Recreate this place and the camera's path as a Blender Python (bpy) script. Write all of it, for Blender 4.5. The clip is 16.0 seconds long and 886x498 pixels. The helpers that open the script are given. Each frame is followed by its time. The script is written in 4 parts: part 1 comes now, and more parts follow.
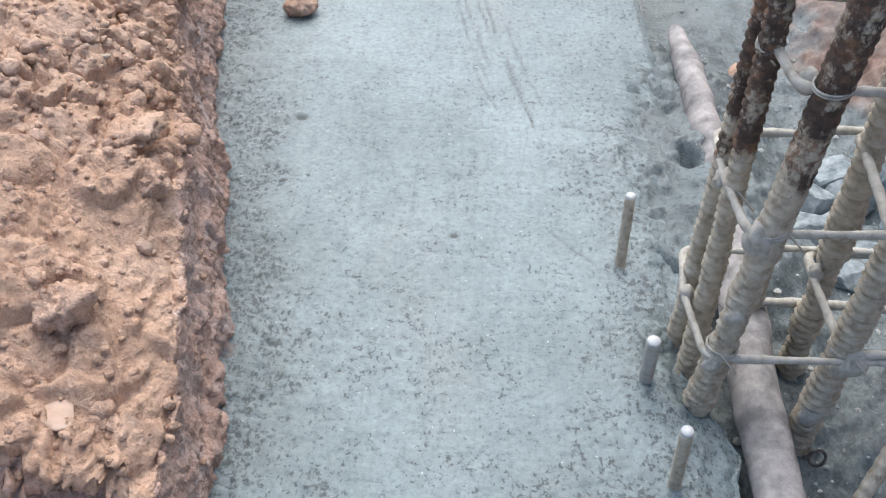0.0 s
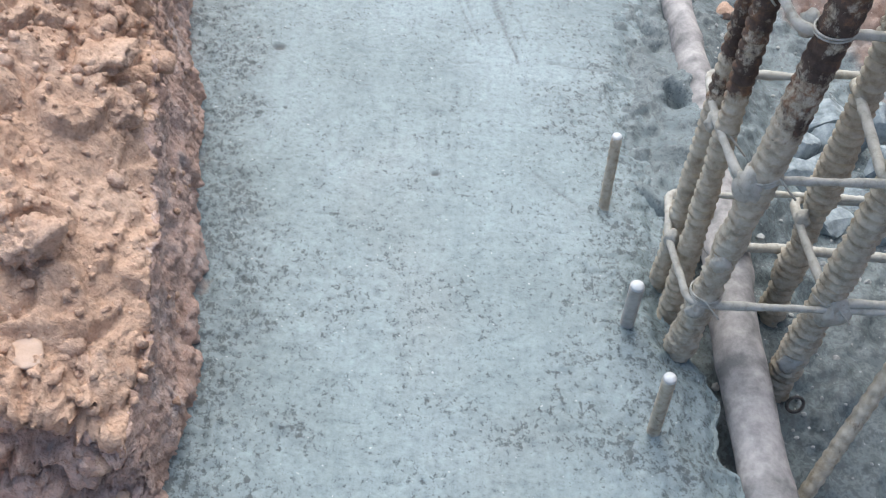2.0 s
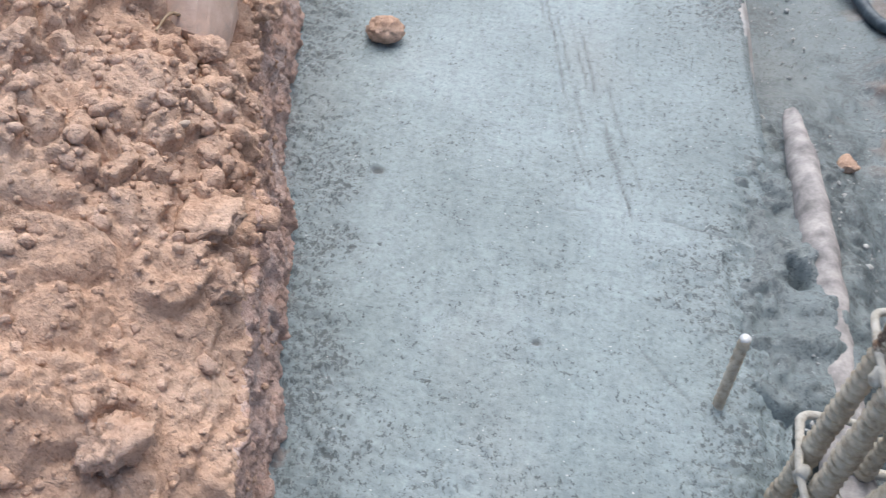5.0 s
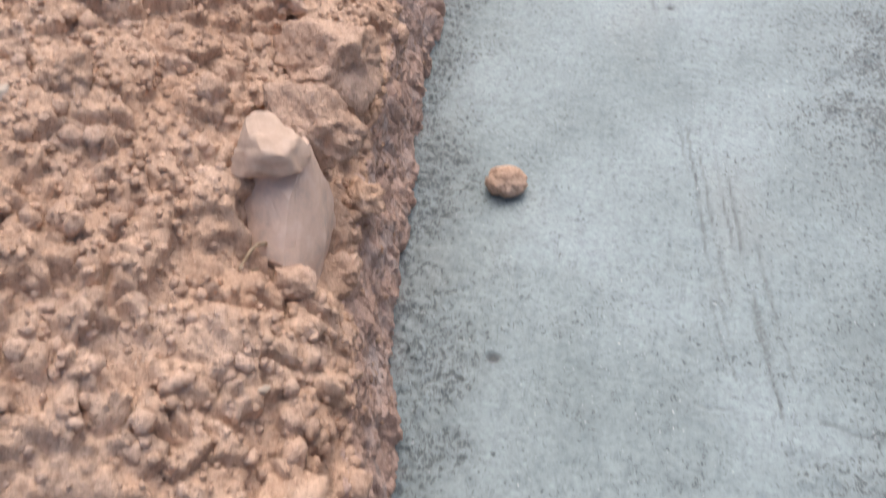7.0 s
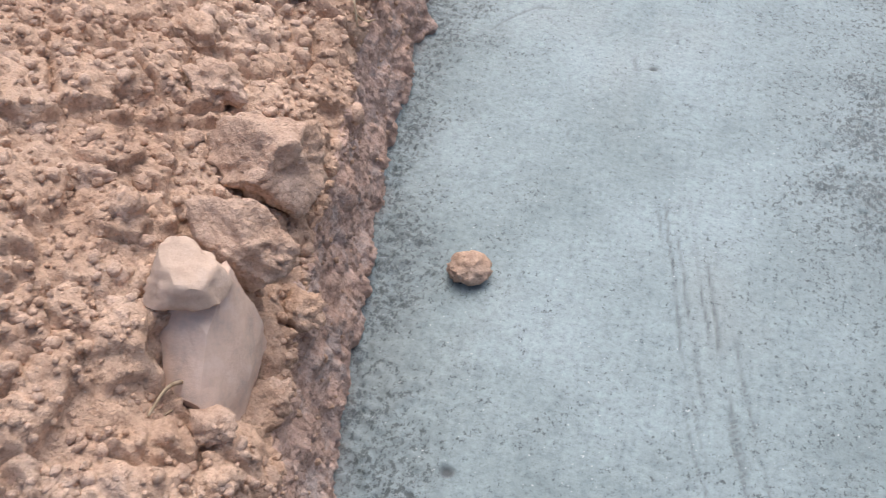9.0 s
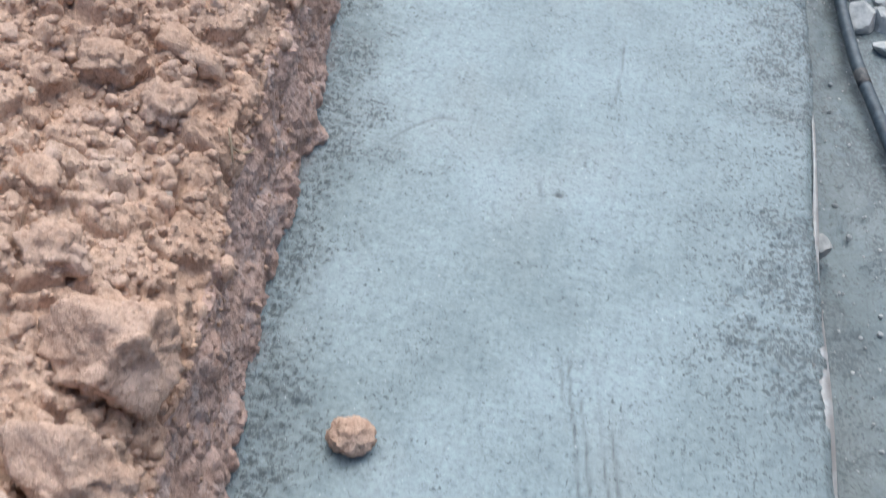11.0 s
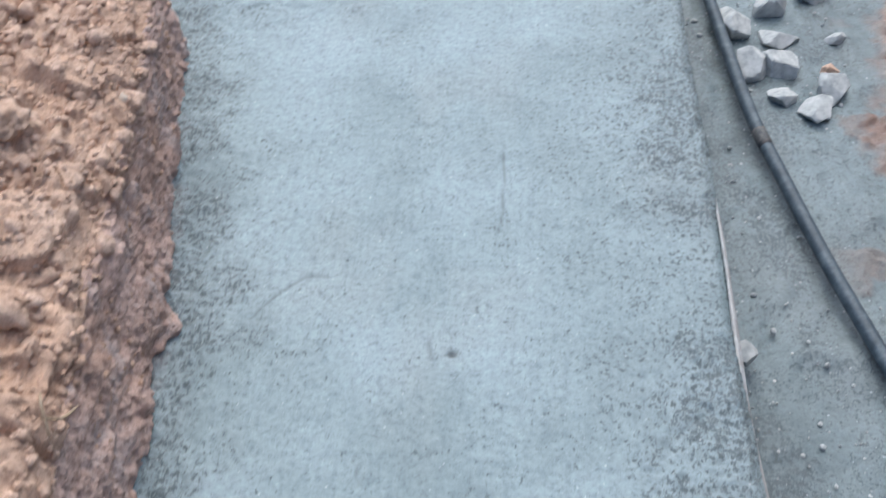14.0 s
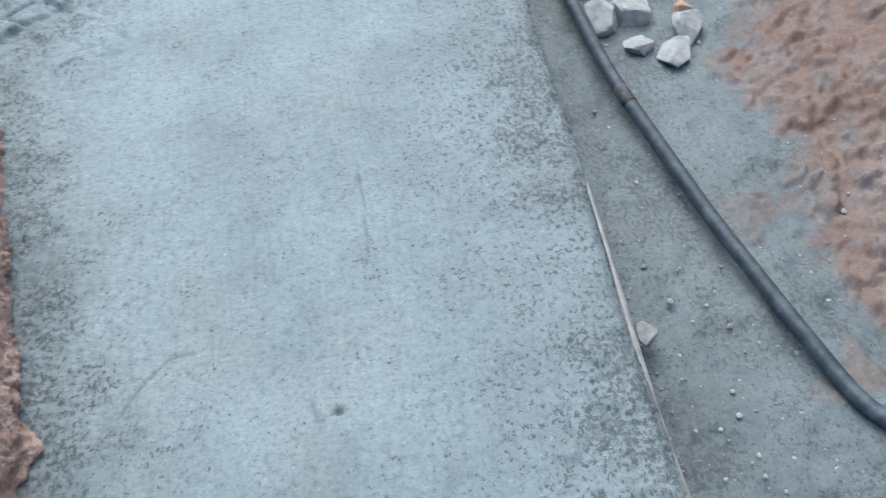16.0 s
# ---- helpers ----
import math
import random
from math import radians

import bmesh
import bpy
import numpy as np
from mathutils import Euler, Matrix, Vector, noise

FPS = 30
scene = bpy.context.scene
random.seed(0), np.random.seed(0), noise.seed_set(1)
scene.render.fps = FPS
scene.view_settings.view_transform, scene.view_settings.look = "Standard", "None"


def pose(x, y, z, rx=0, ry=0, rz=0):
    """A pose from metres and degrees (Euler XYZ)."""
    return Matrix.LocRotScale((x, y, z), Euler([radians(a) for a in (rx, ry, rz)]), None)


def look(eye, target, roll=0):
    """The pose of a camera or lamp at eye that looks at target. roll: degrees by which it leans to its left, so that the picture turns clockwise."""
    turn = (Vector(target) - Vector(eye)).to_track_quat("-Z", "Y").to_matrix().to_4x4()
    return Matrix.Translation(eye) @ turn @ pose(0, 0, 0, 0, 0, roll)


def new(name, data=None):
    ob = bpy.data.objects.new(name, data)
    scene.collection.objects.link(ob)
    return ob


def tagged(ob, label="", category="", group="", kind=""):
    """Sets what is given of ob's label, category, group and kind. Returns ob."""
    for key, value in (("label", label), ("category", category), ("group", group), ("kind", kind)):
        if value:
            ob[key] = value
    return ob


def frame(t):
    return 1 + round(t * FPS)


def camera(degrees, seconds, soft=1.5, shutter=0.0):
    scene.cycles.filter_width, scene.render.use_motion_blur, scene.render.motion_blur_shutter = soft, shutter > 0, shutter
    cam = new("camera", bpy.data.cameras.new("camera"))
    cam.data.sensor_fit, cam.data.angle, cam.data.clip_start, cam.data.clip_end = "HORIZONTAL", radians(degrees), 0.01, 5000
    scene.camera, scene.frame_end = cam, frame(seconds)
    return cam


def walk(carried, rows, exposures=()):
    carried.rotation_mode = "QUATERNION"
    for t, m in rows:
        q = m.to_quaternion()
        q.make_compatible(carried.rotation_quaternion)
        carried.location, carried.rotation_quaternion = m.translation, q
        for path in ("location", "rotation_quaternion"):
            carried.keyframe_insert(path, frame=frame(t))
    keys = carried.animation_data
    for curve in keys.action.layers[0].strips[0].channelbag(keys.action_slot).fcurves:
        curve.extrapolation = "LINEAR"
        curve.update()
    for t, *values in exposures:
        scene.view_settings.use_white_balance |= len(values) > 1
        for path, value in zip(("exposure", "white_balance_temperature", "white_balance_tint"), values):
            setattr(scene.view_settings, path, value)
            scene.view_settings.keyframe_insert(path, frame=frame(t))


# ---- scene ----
cam = camera(47.3, 16.0, soft=1.0, shutter=0.5)
PATH = [
    (0, (0.099, 0.076, 1.326), (0.053, 1.496, -0.081), 0.6),
    (0.5, (0.097, 0.074, 1.322), (0.069, 1.484, -0.096), 1.2),
    (1, (0.093, 0.078, 1.318), (0.068, 1.465, -0.123), 1.5),
    (1.5, (0.089, 0.089, 1.311), (0.076, 1.448, -0.157), 2.3),
    (2, (0.084, 0.109, 1.304), (0.098, 1.436, -0.192), 3.5),
    (2.5, (0.073, 0.137, 1.295), (0.143, 1.434, -0.226), 6.1),
    (3, (0.058, 0.182, 1.292), (0.152, 1.494, -0.215), 7.4),
    (3.5, (0.025, 0.238, 1.295), (0.138, 1.589, -0.175), 9.5),
    (4, (-0.02, 0.289, 1.317), (0.022, 1.689, -0.111), 8.8),
    (4.2, (-0.032, 0.3, 1.325), (-0.005, 1.715, -0.088), 8.7),
    (6.3, (-0.124, 0.653, 1.439), (-0.347, 1.799, -0.185), 1.6),
    (6.5, (-0.109, 0.688, 1.447), (-0.373, 1.869, -0.145), -0.1),
    (7, (-0.094, 0.783, 1.461), (-0.416, 2.064, -0.042), -0.9),
    (7.5, (-0.075, 0.857, 1.492), (-0.456, 2.208, 0.067), -3.5),
    (8, (-0.052, 0.901, 1.499), (-0.41, 2.306, 0.121), -2.3),
    (8.2, (-0.058, 0.922, 1.49), (-0.437, 2.285, 0.076), -2.2),
    (10.3, (-0.051, 1.207, 1.482), (-0.296, 2.451, -0.064), 3.4),
    (10.5, (-0.07, 1.238, 1.48), (-0.317, 2.487, -0.063), 4.0),
    (10.9, (-0.096, 1.319, 1.506), (-0.257, 2.639, 0.012), 6.0),
    (11, (-0.103, 1.337, 1.509), (-0.256, 2.667, 0.024), 6.9),
    (11.5, (-0.143, 1.412, 1.526), (-0.33, 2.795, 0.094), 5.4),
    (12, (-0.146, 1.478, 1.545), (-0.323, 2.849, 0.1), 5.6),
    (12.5, (-0.144, 1.536, 1.542), (-0.28, 2.863, 0.052), 5.0),
    (13, (-0.122, 1.613, 1.534), (-0.173, 2.925, 0.025), 4.8),
    (13.5, (-0.098, 1.695, 1.546), (-0.153, 3.008, 0.038), 2.9),
    (14, (-0.062, 1.781, 1.561), (-0.079, 3.113, 0.069), 2.7),
    (14.5, (-0.02, 1.852, 1.586), (0.012, 3.255, 0.161), 0.4),
    (15, (0.034, 1.877, 1.585), (0.069, 3.304, 0.184), -2.1),
    (15.5, (0.07, 1.91, 1.556), (0.108, 3.246, 0.068), -5.3),
    (16, (0.075, 1.978, 1.563), (0.188, 3.231, 0.009), -4.8),
]
EXPOSURES = [(0.0, 0.70, 6300, 8), (2.0, 0.70, 6150, 6), (4.0, 0.62, 6100, 7), (7.0, 0.52, 6700, 12), (8.0, 0.52, 6650, 12), (10.5, 0.52, 5950, 5), (13.0, 0.54, 5850, 6), (16.0, 0.43, 5850, 4)]
walk(cam, [(t, look(eye, target, roll)) for t, eye, target, roll in PATH], EXPOSURES)

# ---------------------------------------------------------------- light
world = bpy.data.worlds.new("overcast_sky")
scene.world = world
world.use_nodes = True
wn = world.node_tree
sky = wn.nodes.new("ShaderNodeTexSky")
sky.sky_type = 'NISHITA'
sky.sun_disc = False
sky.sun_elevation = radians(60)
sky.sun_rotation = radians(-8)
sky.air_density, sky.dust_density, sky.ozone_density = 1.0, 4.0, 1.0
wn.links.new(sky.outputs[0], wn.nodes["Background"].inputs[0])
wn.nodes["Background"].inputs[1].default_value = 0.15
sun = new("sun", bpy.data.lights.new("sun", 'SUN'))
sun.data.energy, sun.data.angle, sun.data.color = 1.5, radians(75), (1.0, 0.97, 0.93)
sun.matrix_world = look((-0.45, 5.3, 5.8), (0, 2.2, 0))


# ---------------------------------------------------------------- numeric noise
def h01(ix, iy, iz, seed):
    h = (ix.astype(np.int64) * 374761393 + iy.astype(np.int64) * 668265263 + iz.astype(np.int64) * 2147483647 + seed * 974711) & 0xFFFFFFFF
    h = ((h ^ (h >> 13)) * 1274126177) & 0xFFFFFFFF
    h = ((h ^ (h >> 16)) * 2246822519) & 0xFFFFFFFF
    return ((h ^ (h >> 15)) & 0xFFFFFF) / float(0xFFFFFF)


def vnoise(P, size, seed=0):
    """Smooth value noise, -1 to 1, of an array of points."""
    Q = P / size
    I = np.floor(Q)
    F = Q - I
    F = F * F * (3 - 2 * F)
    out = 0
    for a in (0, 1):
        for b in (0, 1):
            for c in (0, 1):
                w = (F[:, 0] if a else 1 - F[:, 0]) * (F[:, 1] if b else 1 - F[:, 1]) * (F[:, 2] if c else 1 - F[:, 2])
                out = out + w * h01(I[:, 0] + a, I[:, 1] + b, I[:, 2] + c, seed)
    return out * 2 - 1


def fbm(P, size, seed=0, octaves=4, gain=0.5):
    out, amp = 0, 1.0
    for i in range(octaves):
        out = out + amp * vnoise(P, size, seed + 17 * i)
        size, amp = size * 0.5, amp * gain
    return out


def cells(P, size, seed=0):
    """Distance to the nearest cell centre (in cell sizes) and that cell's random number."""
    Q = P / size
    I = np.floor(Q)
    best, ident = np.full(len(P), 9.0), np.zeros(len(P))
    for a in (-1, 0, 1):
        for b in (-1, 0, 1):
            for c in (-1, 0, 1):
                J = I + (a, b, c)
                d = 0
                for k in range(3):
                    d = d + (J[:, k] + h01(J[:, 0], J[:, 1], J[:, 2], seed + 31 * k) - Q[:, k]) ** 2
                near = d < best
                best = np.where(near, d, best)
                ident = np.where(near, h01(J[:, 0], J[:, 1], J[:, 2], seed + 99), ident)
    return np.sqrt(best), ident


def lumps(P, size, seed=0):
    """Rounded crumbs: 0 in the joints, to 1 on the tops."""
    d, r = cells(P, size, seed)
    return np.sqrt(np.clip(1 - (d / 0.85) ** 2, 0, 1)) * (0.35 + 0.65 * r)


def clods(P, size, seed=0, keep=0.0, warp=0.35):
    """Broken clods: uneven blocks with tilted tops and tight joints, 0 to about 1; only the share above keep stands."""
    W = np.stack([vnoise(P, size * 0.6, seed + 201), vnoise(P, size * 0.6, seed + 202), vnoise(P, size * 0.6, seed + 203)], 1)
    Q = (P + size * warp * W) / size
    I = np.floor(Q)
    f1, f2, ident, tilt = np.full(len(P), 9.0), np.full(len(P), 9.0), np.zeros(len(P)), np.zeros(len(P))
    for a in (-1, 0, 1):
        for b in (-1, 0, 1):
            for c in (-1, 0, 1):
                J = I + (a, b, c)
                r = [h01(J[:, 0], J[:, 1], J[:, 2], seed + 31 * k) for k in range(3)]
                D = [Q[:, k] - J[:, k] - r[k] for k in range(3)]
                d = D[0] ** 2 + D[1] ** 2 + D[2] ** 2
                near = d < f1
                f2 = np.where(near, f1, np.minimum(f2, d))
                f1 = np.where(near, d, f1)
                ident = np.where(near, (r[0] * 7.3 + r[1] * 3.1) % 1, ident)
                tilt = np.where(near, D[0] * (r[1] - 0.5) + D[1] * (r[2] - 0.5) + D[2] * (r[0] - 0.5), tilt)
    body = step(0.0, 0.22, np.sqrt(f2) - np.sqrt(f1))
    stand = step(keep, keep + 0.15, ident)
    return body * stand * (0.55 + 0.45 * ident + 0.9 * tilt - 0.25 * f1)


def step(a, b, x):
    t = np.clip((x - a) / (b - a), 0, 1)
    return t * t * (3 - 2 * t)


def table(rows, col):
    ys = [r[0] for r in rows]
    return lambda y: np.interp(y, ys, [r[col] for r in rows])


# ---------------------------------------------------------------- materials
def material(name):
    m = bpy.data.materials.new(name)
    m.use_nodes = True
    return m, m.node_tree.nodes, m.node_tree.links, m.node_tree.nodes["Principled BSDF"]


def noise_node(m, scale, detail=6.0, rough=0.6, stretch=None):
    n, l = m.node_tree.nodes, m.node_tree.links
    tex = n.new("ShaderNodeTexNoise")
    tex.inputs["Scale"].default_value, tex.inputs["Detail"].default_value, tex.inputs["Roughness"].default_value = scale, detail, rough
    tc = n.new("ShaderNodeTexCoord")
    if stretch:
        mp = n.new("ShaderNodeMapping")
        mp.inputs["Scale"].default_value = stretch
        l.new(tc.outputs["Object"], mp.inputs[0])
        l.new(mp.outputs[0], tex.inputs["Vector"])
    else:
        l.new(tc.outputs["Object"], tex.inputs["Vector"])
    return tex


def ramp(m, source, stops):
    r = m.node_tree.nodes.new("ShaderNodeValToRGB")
    while len(r.color_ramp.elements) < len(stops):
        r.color_ramp.elements.new(0.5)
    for e, (at, col) in zip(r.color_ramp.elements, stops):
        e.position = at
        e.color = (*col, 1) if len(col) == 3 else (col[0],) * 3 + (1,)
    m.node_tree.links.new(source, r.inputs[0])
    return r.outputs[0]


def mixed(m, factor, a, b, mode='MIX'):
    x = m.node_tree.nodes.new("ShaderNodeMix")
    x.data_type, x.blend_type = 'RGBA', mode
    for sock, v in ((x.inputs["Factor"], factor), (x.inputs["A"], a), (x.inputs["B"], b)):
        if isinstance(v, (int, float)):
            sock.default_value = v
        elif isinstance(v, tuple):
            sock.default_value = (*v, 1)
        else:
            m.node_tree.links.new(v, sock)
    return x.outputs["Result"]


def bumped(m, height, strength, distance, below=None):
    b = m.node_tree.nodes.new("ShaderNodeBump")
    b.inputs["Strength"].default_value, b.inputs["Distance"].default_value = strength, distance
    m.node_tree.links.new(height, b.inputs["Height"])
    if below:
        m.node_tree.links.new(below, b.inputs["Normal"])
    return b.outputs[0]


def attribute(m, name):
    a = m.node_tree.nodes.new("ShaderNodeAttribute")
    a.attribute_name = name
    return a.outputs["Fac"]


def soil_colours(m, tones, smear=None):
    """Clay: patches, crumbs, fine grain and pale grit."""
    big = noise_node(m, 5, 5, 0.6)
    fine = noise_node(m, 55, 6, 0.7)
    grains = noise_node(m, 170, 4, 0.75)
    base = ramp(m, big.outputs[0], [(0.3, tones[0]), (0.5, tones[1]), (0.68, tones[2])])
    if smear:
        base = mixed(m, ramp(m, noise_node(m, 11, 6, 0.7).outputs[0], [(0.5, (0,)), (0.66, (0.75,))]), base, smear)
    col = mixed(m, 0.9, base, ramp(m, fine.outputs[0], [(0.3, (0.66, 0.60, 0.57)), (0.5, (0.98, 0.98, 0.98)), (0.72, (1.15, 1.15, 1.15))]), 'MULTIPLY')
    col = mixed(m, 0.9, col, ramp(m, grains.outputs[0], [(0.32, (0.66, 0.61, 0.58)), (0.44, (0.98, 0.98, 0.98)), (0.66, (1.14, 1.14, 1.14))]), 'MULTIPLY')
    grit = noise_node(m, 210, 2, 0.5)
    return mixed(m, ramp(m, grit.outputs[0], [(0.69, (0,)), (0.74, (0.6,))]), col, (0.66, 0.56, 0.47)), fine, grains


def soil_material(name, tones, bump=0.5, smear=None):
    m, n, l, p = material(name)
    col, fine, grains = soil_colours(m, tones, smear)
    l.new(col, p.inputs["Base Color"])
    p.inputs["Roughness"].default_value = 0.95
    p.inputs["Specular IOR Level"].default_value = 0.2
    sandy = noise_node(m, 420, 3, 0.7)
    crumbs = n.new("ShaderNodeTexVoronoi")
    crumbs.inputs["Scale"].default_value, crumbs.inputs["Randomness"].default_value = 120, 1.0
    shift = noise_node(m, 60, 3, 0.6)
    warp = mixed(m, 0.03, n.new("ShaderNodeTexCoord").outputs["Object"], shift.outputs["Color"])
    l.new(warp, crumbs.inputs["Vector"])
    height = ramp(m, crumbs.outputs["Distance"], [(0.15, (1,)), (0.75, (0,))])
    l.new(bumped(m, sandy.outputs[0], 0.5, 0.0025, bumped(m, height, 0.45, 0.004, bumped(m, grains.outputs[0], bump, 0.006, bumped(m, fine.outputs[0], bump, 0.010)))), p.inputs["Normal"])
    return m


SPOIL = soil_material("loose_orange_clay", [(0.50, 0.33, 0.235), (0.575, 0.395, 0.288), (0.63, 0.46, 0.352)])
CUT = soil_material("cut_red_clay", [(0.50, 0.335, 0.26), (0.585, 0.41, 0.335), (0.63, 0.475, 0.41)], 0.6, (0.54, 0.465, 0.435))
CLOD = soil_material("dry_clay_clod", [(0.51, 0.34, 0.245), (0.585, 0.41, 0.308), (0.64, 0.47, 0.37)])


def concrete_colours(m, bright=1.0):
    """Cement grey: cloudy patches, a faint warm laitance, dark pits and pale specks."""
    cloud = noise_node(m, 3.2, 4, 0.55)
    base = ramp(m, cloud.outputs[0], [(0.32, tuple(v * bright for v in (0.222, 0.285, 0.297))), (0.5, tuple(v * bright for v in (0.278, 0.35, 0.363))), (0.68, tuple(v * bright for v in (0.330, 0.408, 0.424)))])
    warm = noise_node(m, 2.3, 3, 0.5, (1.0, 0.55, 1.0))
    base = mixed(m, ramp(m, warm.outputs[0], [(0.52, (0,)), (0.72, (0.55,))]), base, tuple(v * bright for v in (0.332, 0.355, 0.343)))
    mid = noise_node(m, 42, 7, 0.75)
    base = mixed(m, 0.9, base, ramp(m, mid.outputs[0], [(0.30, (0.60, 0.63, 0.65)), (0.45, (0.96, 0.96, 0.96)), (0.68, (1.14, 1.14, 1.14))]), 'MULTIPLY')
    fleck = noise_node(m, 110, 7, 0.82, (0.85, 1.0, 1.0))
    base = mixed(m, 0.95, base, ramp(m, fleck.outputs[0], [(0.33, (0.36, 0.40, 0.42)), (0.44, (0.95, 0.95, 0.95)), (0.66, (1.24, 1.24, 1.24))]), 'MULTIPLY')
    drag = noise_node(m, 95, 3, 0.6, (1.0, 0.07, 1.0))
    base = mixed(m, 0.5, base, ramp(m, drag.outputs[0], [(0.32, (0.84, 0.85, 0.86)), (0.5, (1, 1, 1)), (0.7, (1.05, 1.05, 1.05))]), 'MULTIPLY')
    return base, mid


def concrete_material(name, bright=1.0):
    m, n, l, p = material(name)
    base, mid = concrete_colours(m, bright)
    pits = noise_node(m, 105, 7, 0.76, (1.0, 0.8, 1.0))
    coarse_dark = attribute(m, "coarse_dark")
    pit = n.new("ShaderNodeMath")
    pit.operation = 'MULTIPLY_ADD'
    l.new(coarse_dark, pit.inputs[0])
    pit.inputs[1].default_value = -0.120
    l.new(pits.outputs[0], pit.inputs[2])
    cluster = n.new("ShaderNodeMath")
    cluster.operation = 'MULTIPLY_ADD'
    l.new(noise_node(m, 14, 4, 0.65).outputs[0], cluster.inputs[0])
    cluster.inputs[1].default_value = -0.22
    l.new(pit.outputs[0], cluster.inputs[2])
    dark = ramp(m, cluster.outputs[0], [(0.232, (0.95,)), (0.296, (0,))])
    col = mixed(m, dark, base, (0.045, 0.060, 0.064))
    # Mixes in a darker tone: coarse patches, plus the painted right-hand falloff of the strip.
    sandy = ramp(m, coarse_dark, [(0.0, (0,)), (1.0, (0.34,))])
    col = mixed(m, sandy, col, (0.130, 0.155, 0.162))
    col = mixed(m, attribute(m, "crack"), col, (0.08, 0.092, 0.096))
    speck = noise_node(m, 150, 1, 0.4)
    col = mixed(m, ramp(m, speck.outputs[0], [(0.76, (0,)), (0.79, (0.7,))]), col, (0.6, 0.62, 0.62))
    red = attribute(m, "red")
    soil, _, _ = soil_colours(m, [(0.17, 0.092, 0.063), (0.205, 0.133, 0.102), (0.235, 0.187, 0.16)], (0.195, 0.187, 0.18))
    col = mixed(m, red, col, soil)
    l.new(col, p.inputs["Base Color"])
    p.inputs["Roughness"].default_value = 0.45
    p.inputs["Specular IOR Level"].default_value = 0.6
    tiny = noise_node(m, 260, 4, 0.7)
    l.new(bumped(m, tiny.outputs[0], 0.4, 0.002, bumped(m, mid.outputs[0], 0.3, 0.004, bumped(m, pits.outputs[0], 0.5, 0.006))), p.inputs["Normal"])
    return m


CONCRETE = concrete_material("fresh_concrete", 0.80)
SLURRY = concrete_material("slurry_covered_ground", 0.52)


def plain_material(name, tones, scale, rough, bump=0.3, metal=0.0, depth=0.002, spec=0.4, tone=0.82):
    m, n, l, p = material(name)
    tones = [tuple(tone * v for v in one) for one in tones]
    t = noise_node(m, scale, 6, 0.65)
    l.new(ramp(m, t.outputs[0], [(0.33, tones[0]), (0.5, tones[1]), (0.66, tones[2])]), p.inputs["Base Color"])
    p.inputs["Roughness"].default_value, p.inputs["Metallic"].default_value = rough, metal
    p.inputs["Specular IOR Level"].default_value = spec
    t2 = noise_node(m, scale * 6, 5, 0.7)
    l.new(bumped(m, t2.outputs[0], bump, depth), p.inputs["Normal"])
    return m


STONE = plain_material("grey_field_stone", [(0.50, 0.385, 0.32), (0.63, 0.46, 0.36), (0.69, 0.53, 0.44)], 26, 0.9, 0.5, 0.0, 0.003, tone=1.0)
TAN_STONE = plain_material("tan_field_stone", [(0.48, 0.345, 0.26), (0.56, 0.41, 0.315), (0.61, 0.465, 0.37)], 30, 0.9, 0.5, 0.0, 0.003, tone=1.0)
RUBBLE = plain_material("cement_dusted_rubble", [(0.28, 0.29, 0.285), (0.41, 0.415, 0.40), (0.51, 0.51, 0.49)], 34, 0.9, 0.5, 0.0, 0.003, tone=1.0)
DARK_RUBBLE = plain_material("wet_grey_rubble", [(0.13, 0.16, 0.17), (0.26, 0.30, 0.315), (0.38, 0.42, 0.435)], 36, 0.8, 0.5, 0.0, 0.003, tone=1.0)
MORTAR = plain_material("mortar_crust", [(0.40, 0.38, 0.34), (0.53, 0.51, 0.47), (0.60, 0.585, 0.555)], 45, 0.9, 0.7)
TIE = plain_material("mortar_coated_stirrup", [(0.38, 0.355, 0.30), (0.54, 0.52, 0.46), (0.62, 0.605, 0.555)], 60, 0.85, 0.5)
HOSE = plain_material("dusty_black_hose", [(0.035, 0.05, 0.063), (0.06, 0.083, 0.102), (0.11, 0.14, 0.16)], 30, 0.5, 0.15, 0.0, 0.001)
WORN = plain_material("worn_hose_joint", [(0.05, 0.055, 0.06), (0.10, 0.10, 0.10), (0.22, 0.19, 0.16)], 40, 0.6, 0.2)
FILM = plain_material("white_plastic_film", [(0.30, 0.29, 0.275), (0.37, 0.36, 0.345), (0.50, 0.51, 0.51)], 25, 0.3, 0.2)
CUT_END = plain_material("bright_sheared_steel", [(0.60, 0.62, 0.62), (0.70, 0.72, 0.72), (0.75, 0.76, 0.76)], 60, 0.5, 0.2)
LOGWOOD = plain_material("cement_smeared_pole", [(0.20, 0.195, 0.19), (0.37, 0.35, 0.34), (0.56, 0.525, 0.505)], 22, 0.85, 0.5)
WIRE = plain_material("rusty_tie_wire", [(0.05, 0.045, 0.04), (0.12, 0.11, 0.10), (0.22, 0.20, 0.18)], 90, 0.7, 0.3)
STRAW = plain_material("dry_straw", [(0.30, 0.21, 0.13), (0.42, 0.31, 0.20), (0.50, 0.39, 0.27)], 60, 0.8, 0.2)


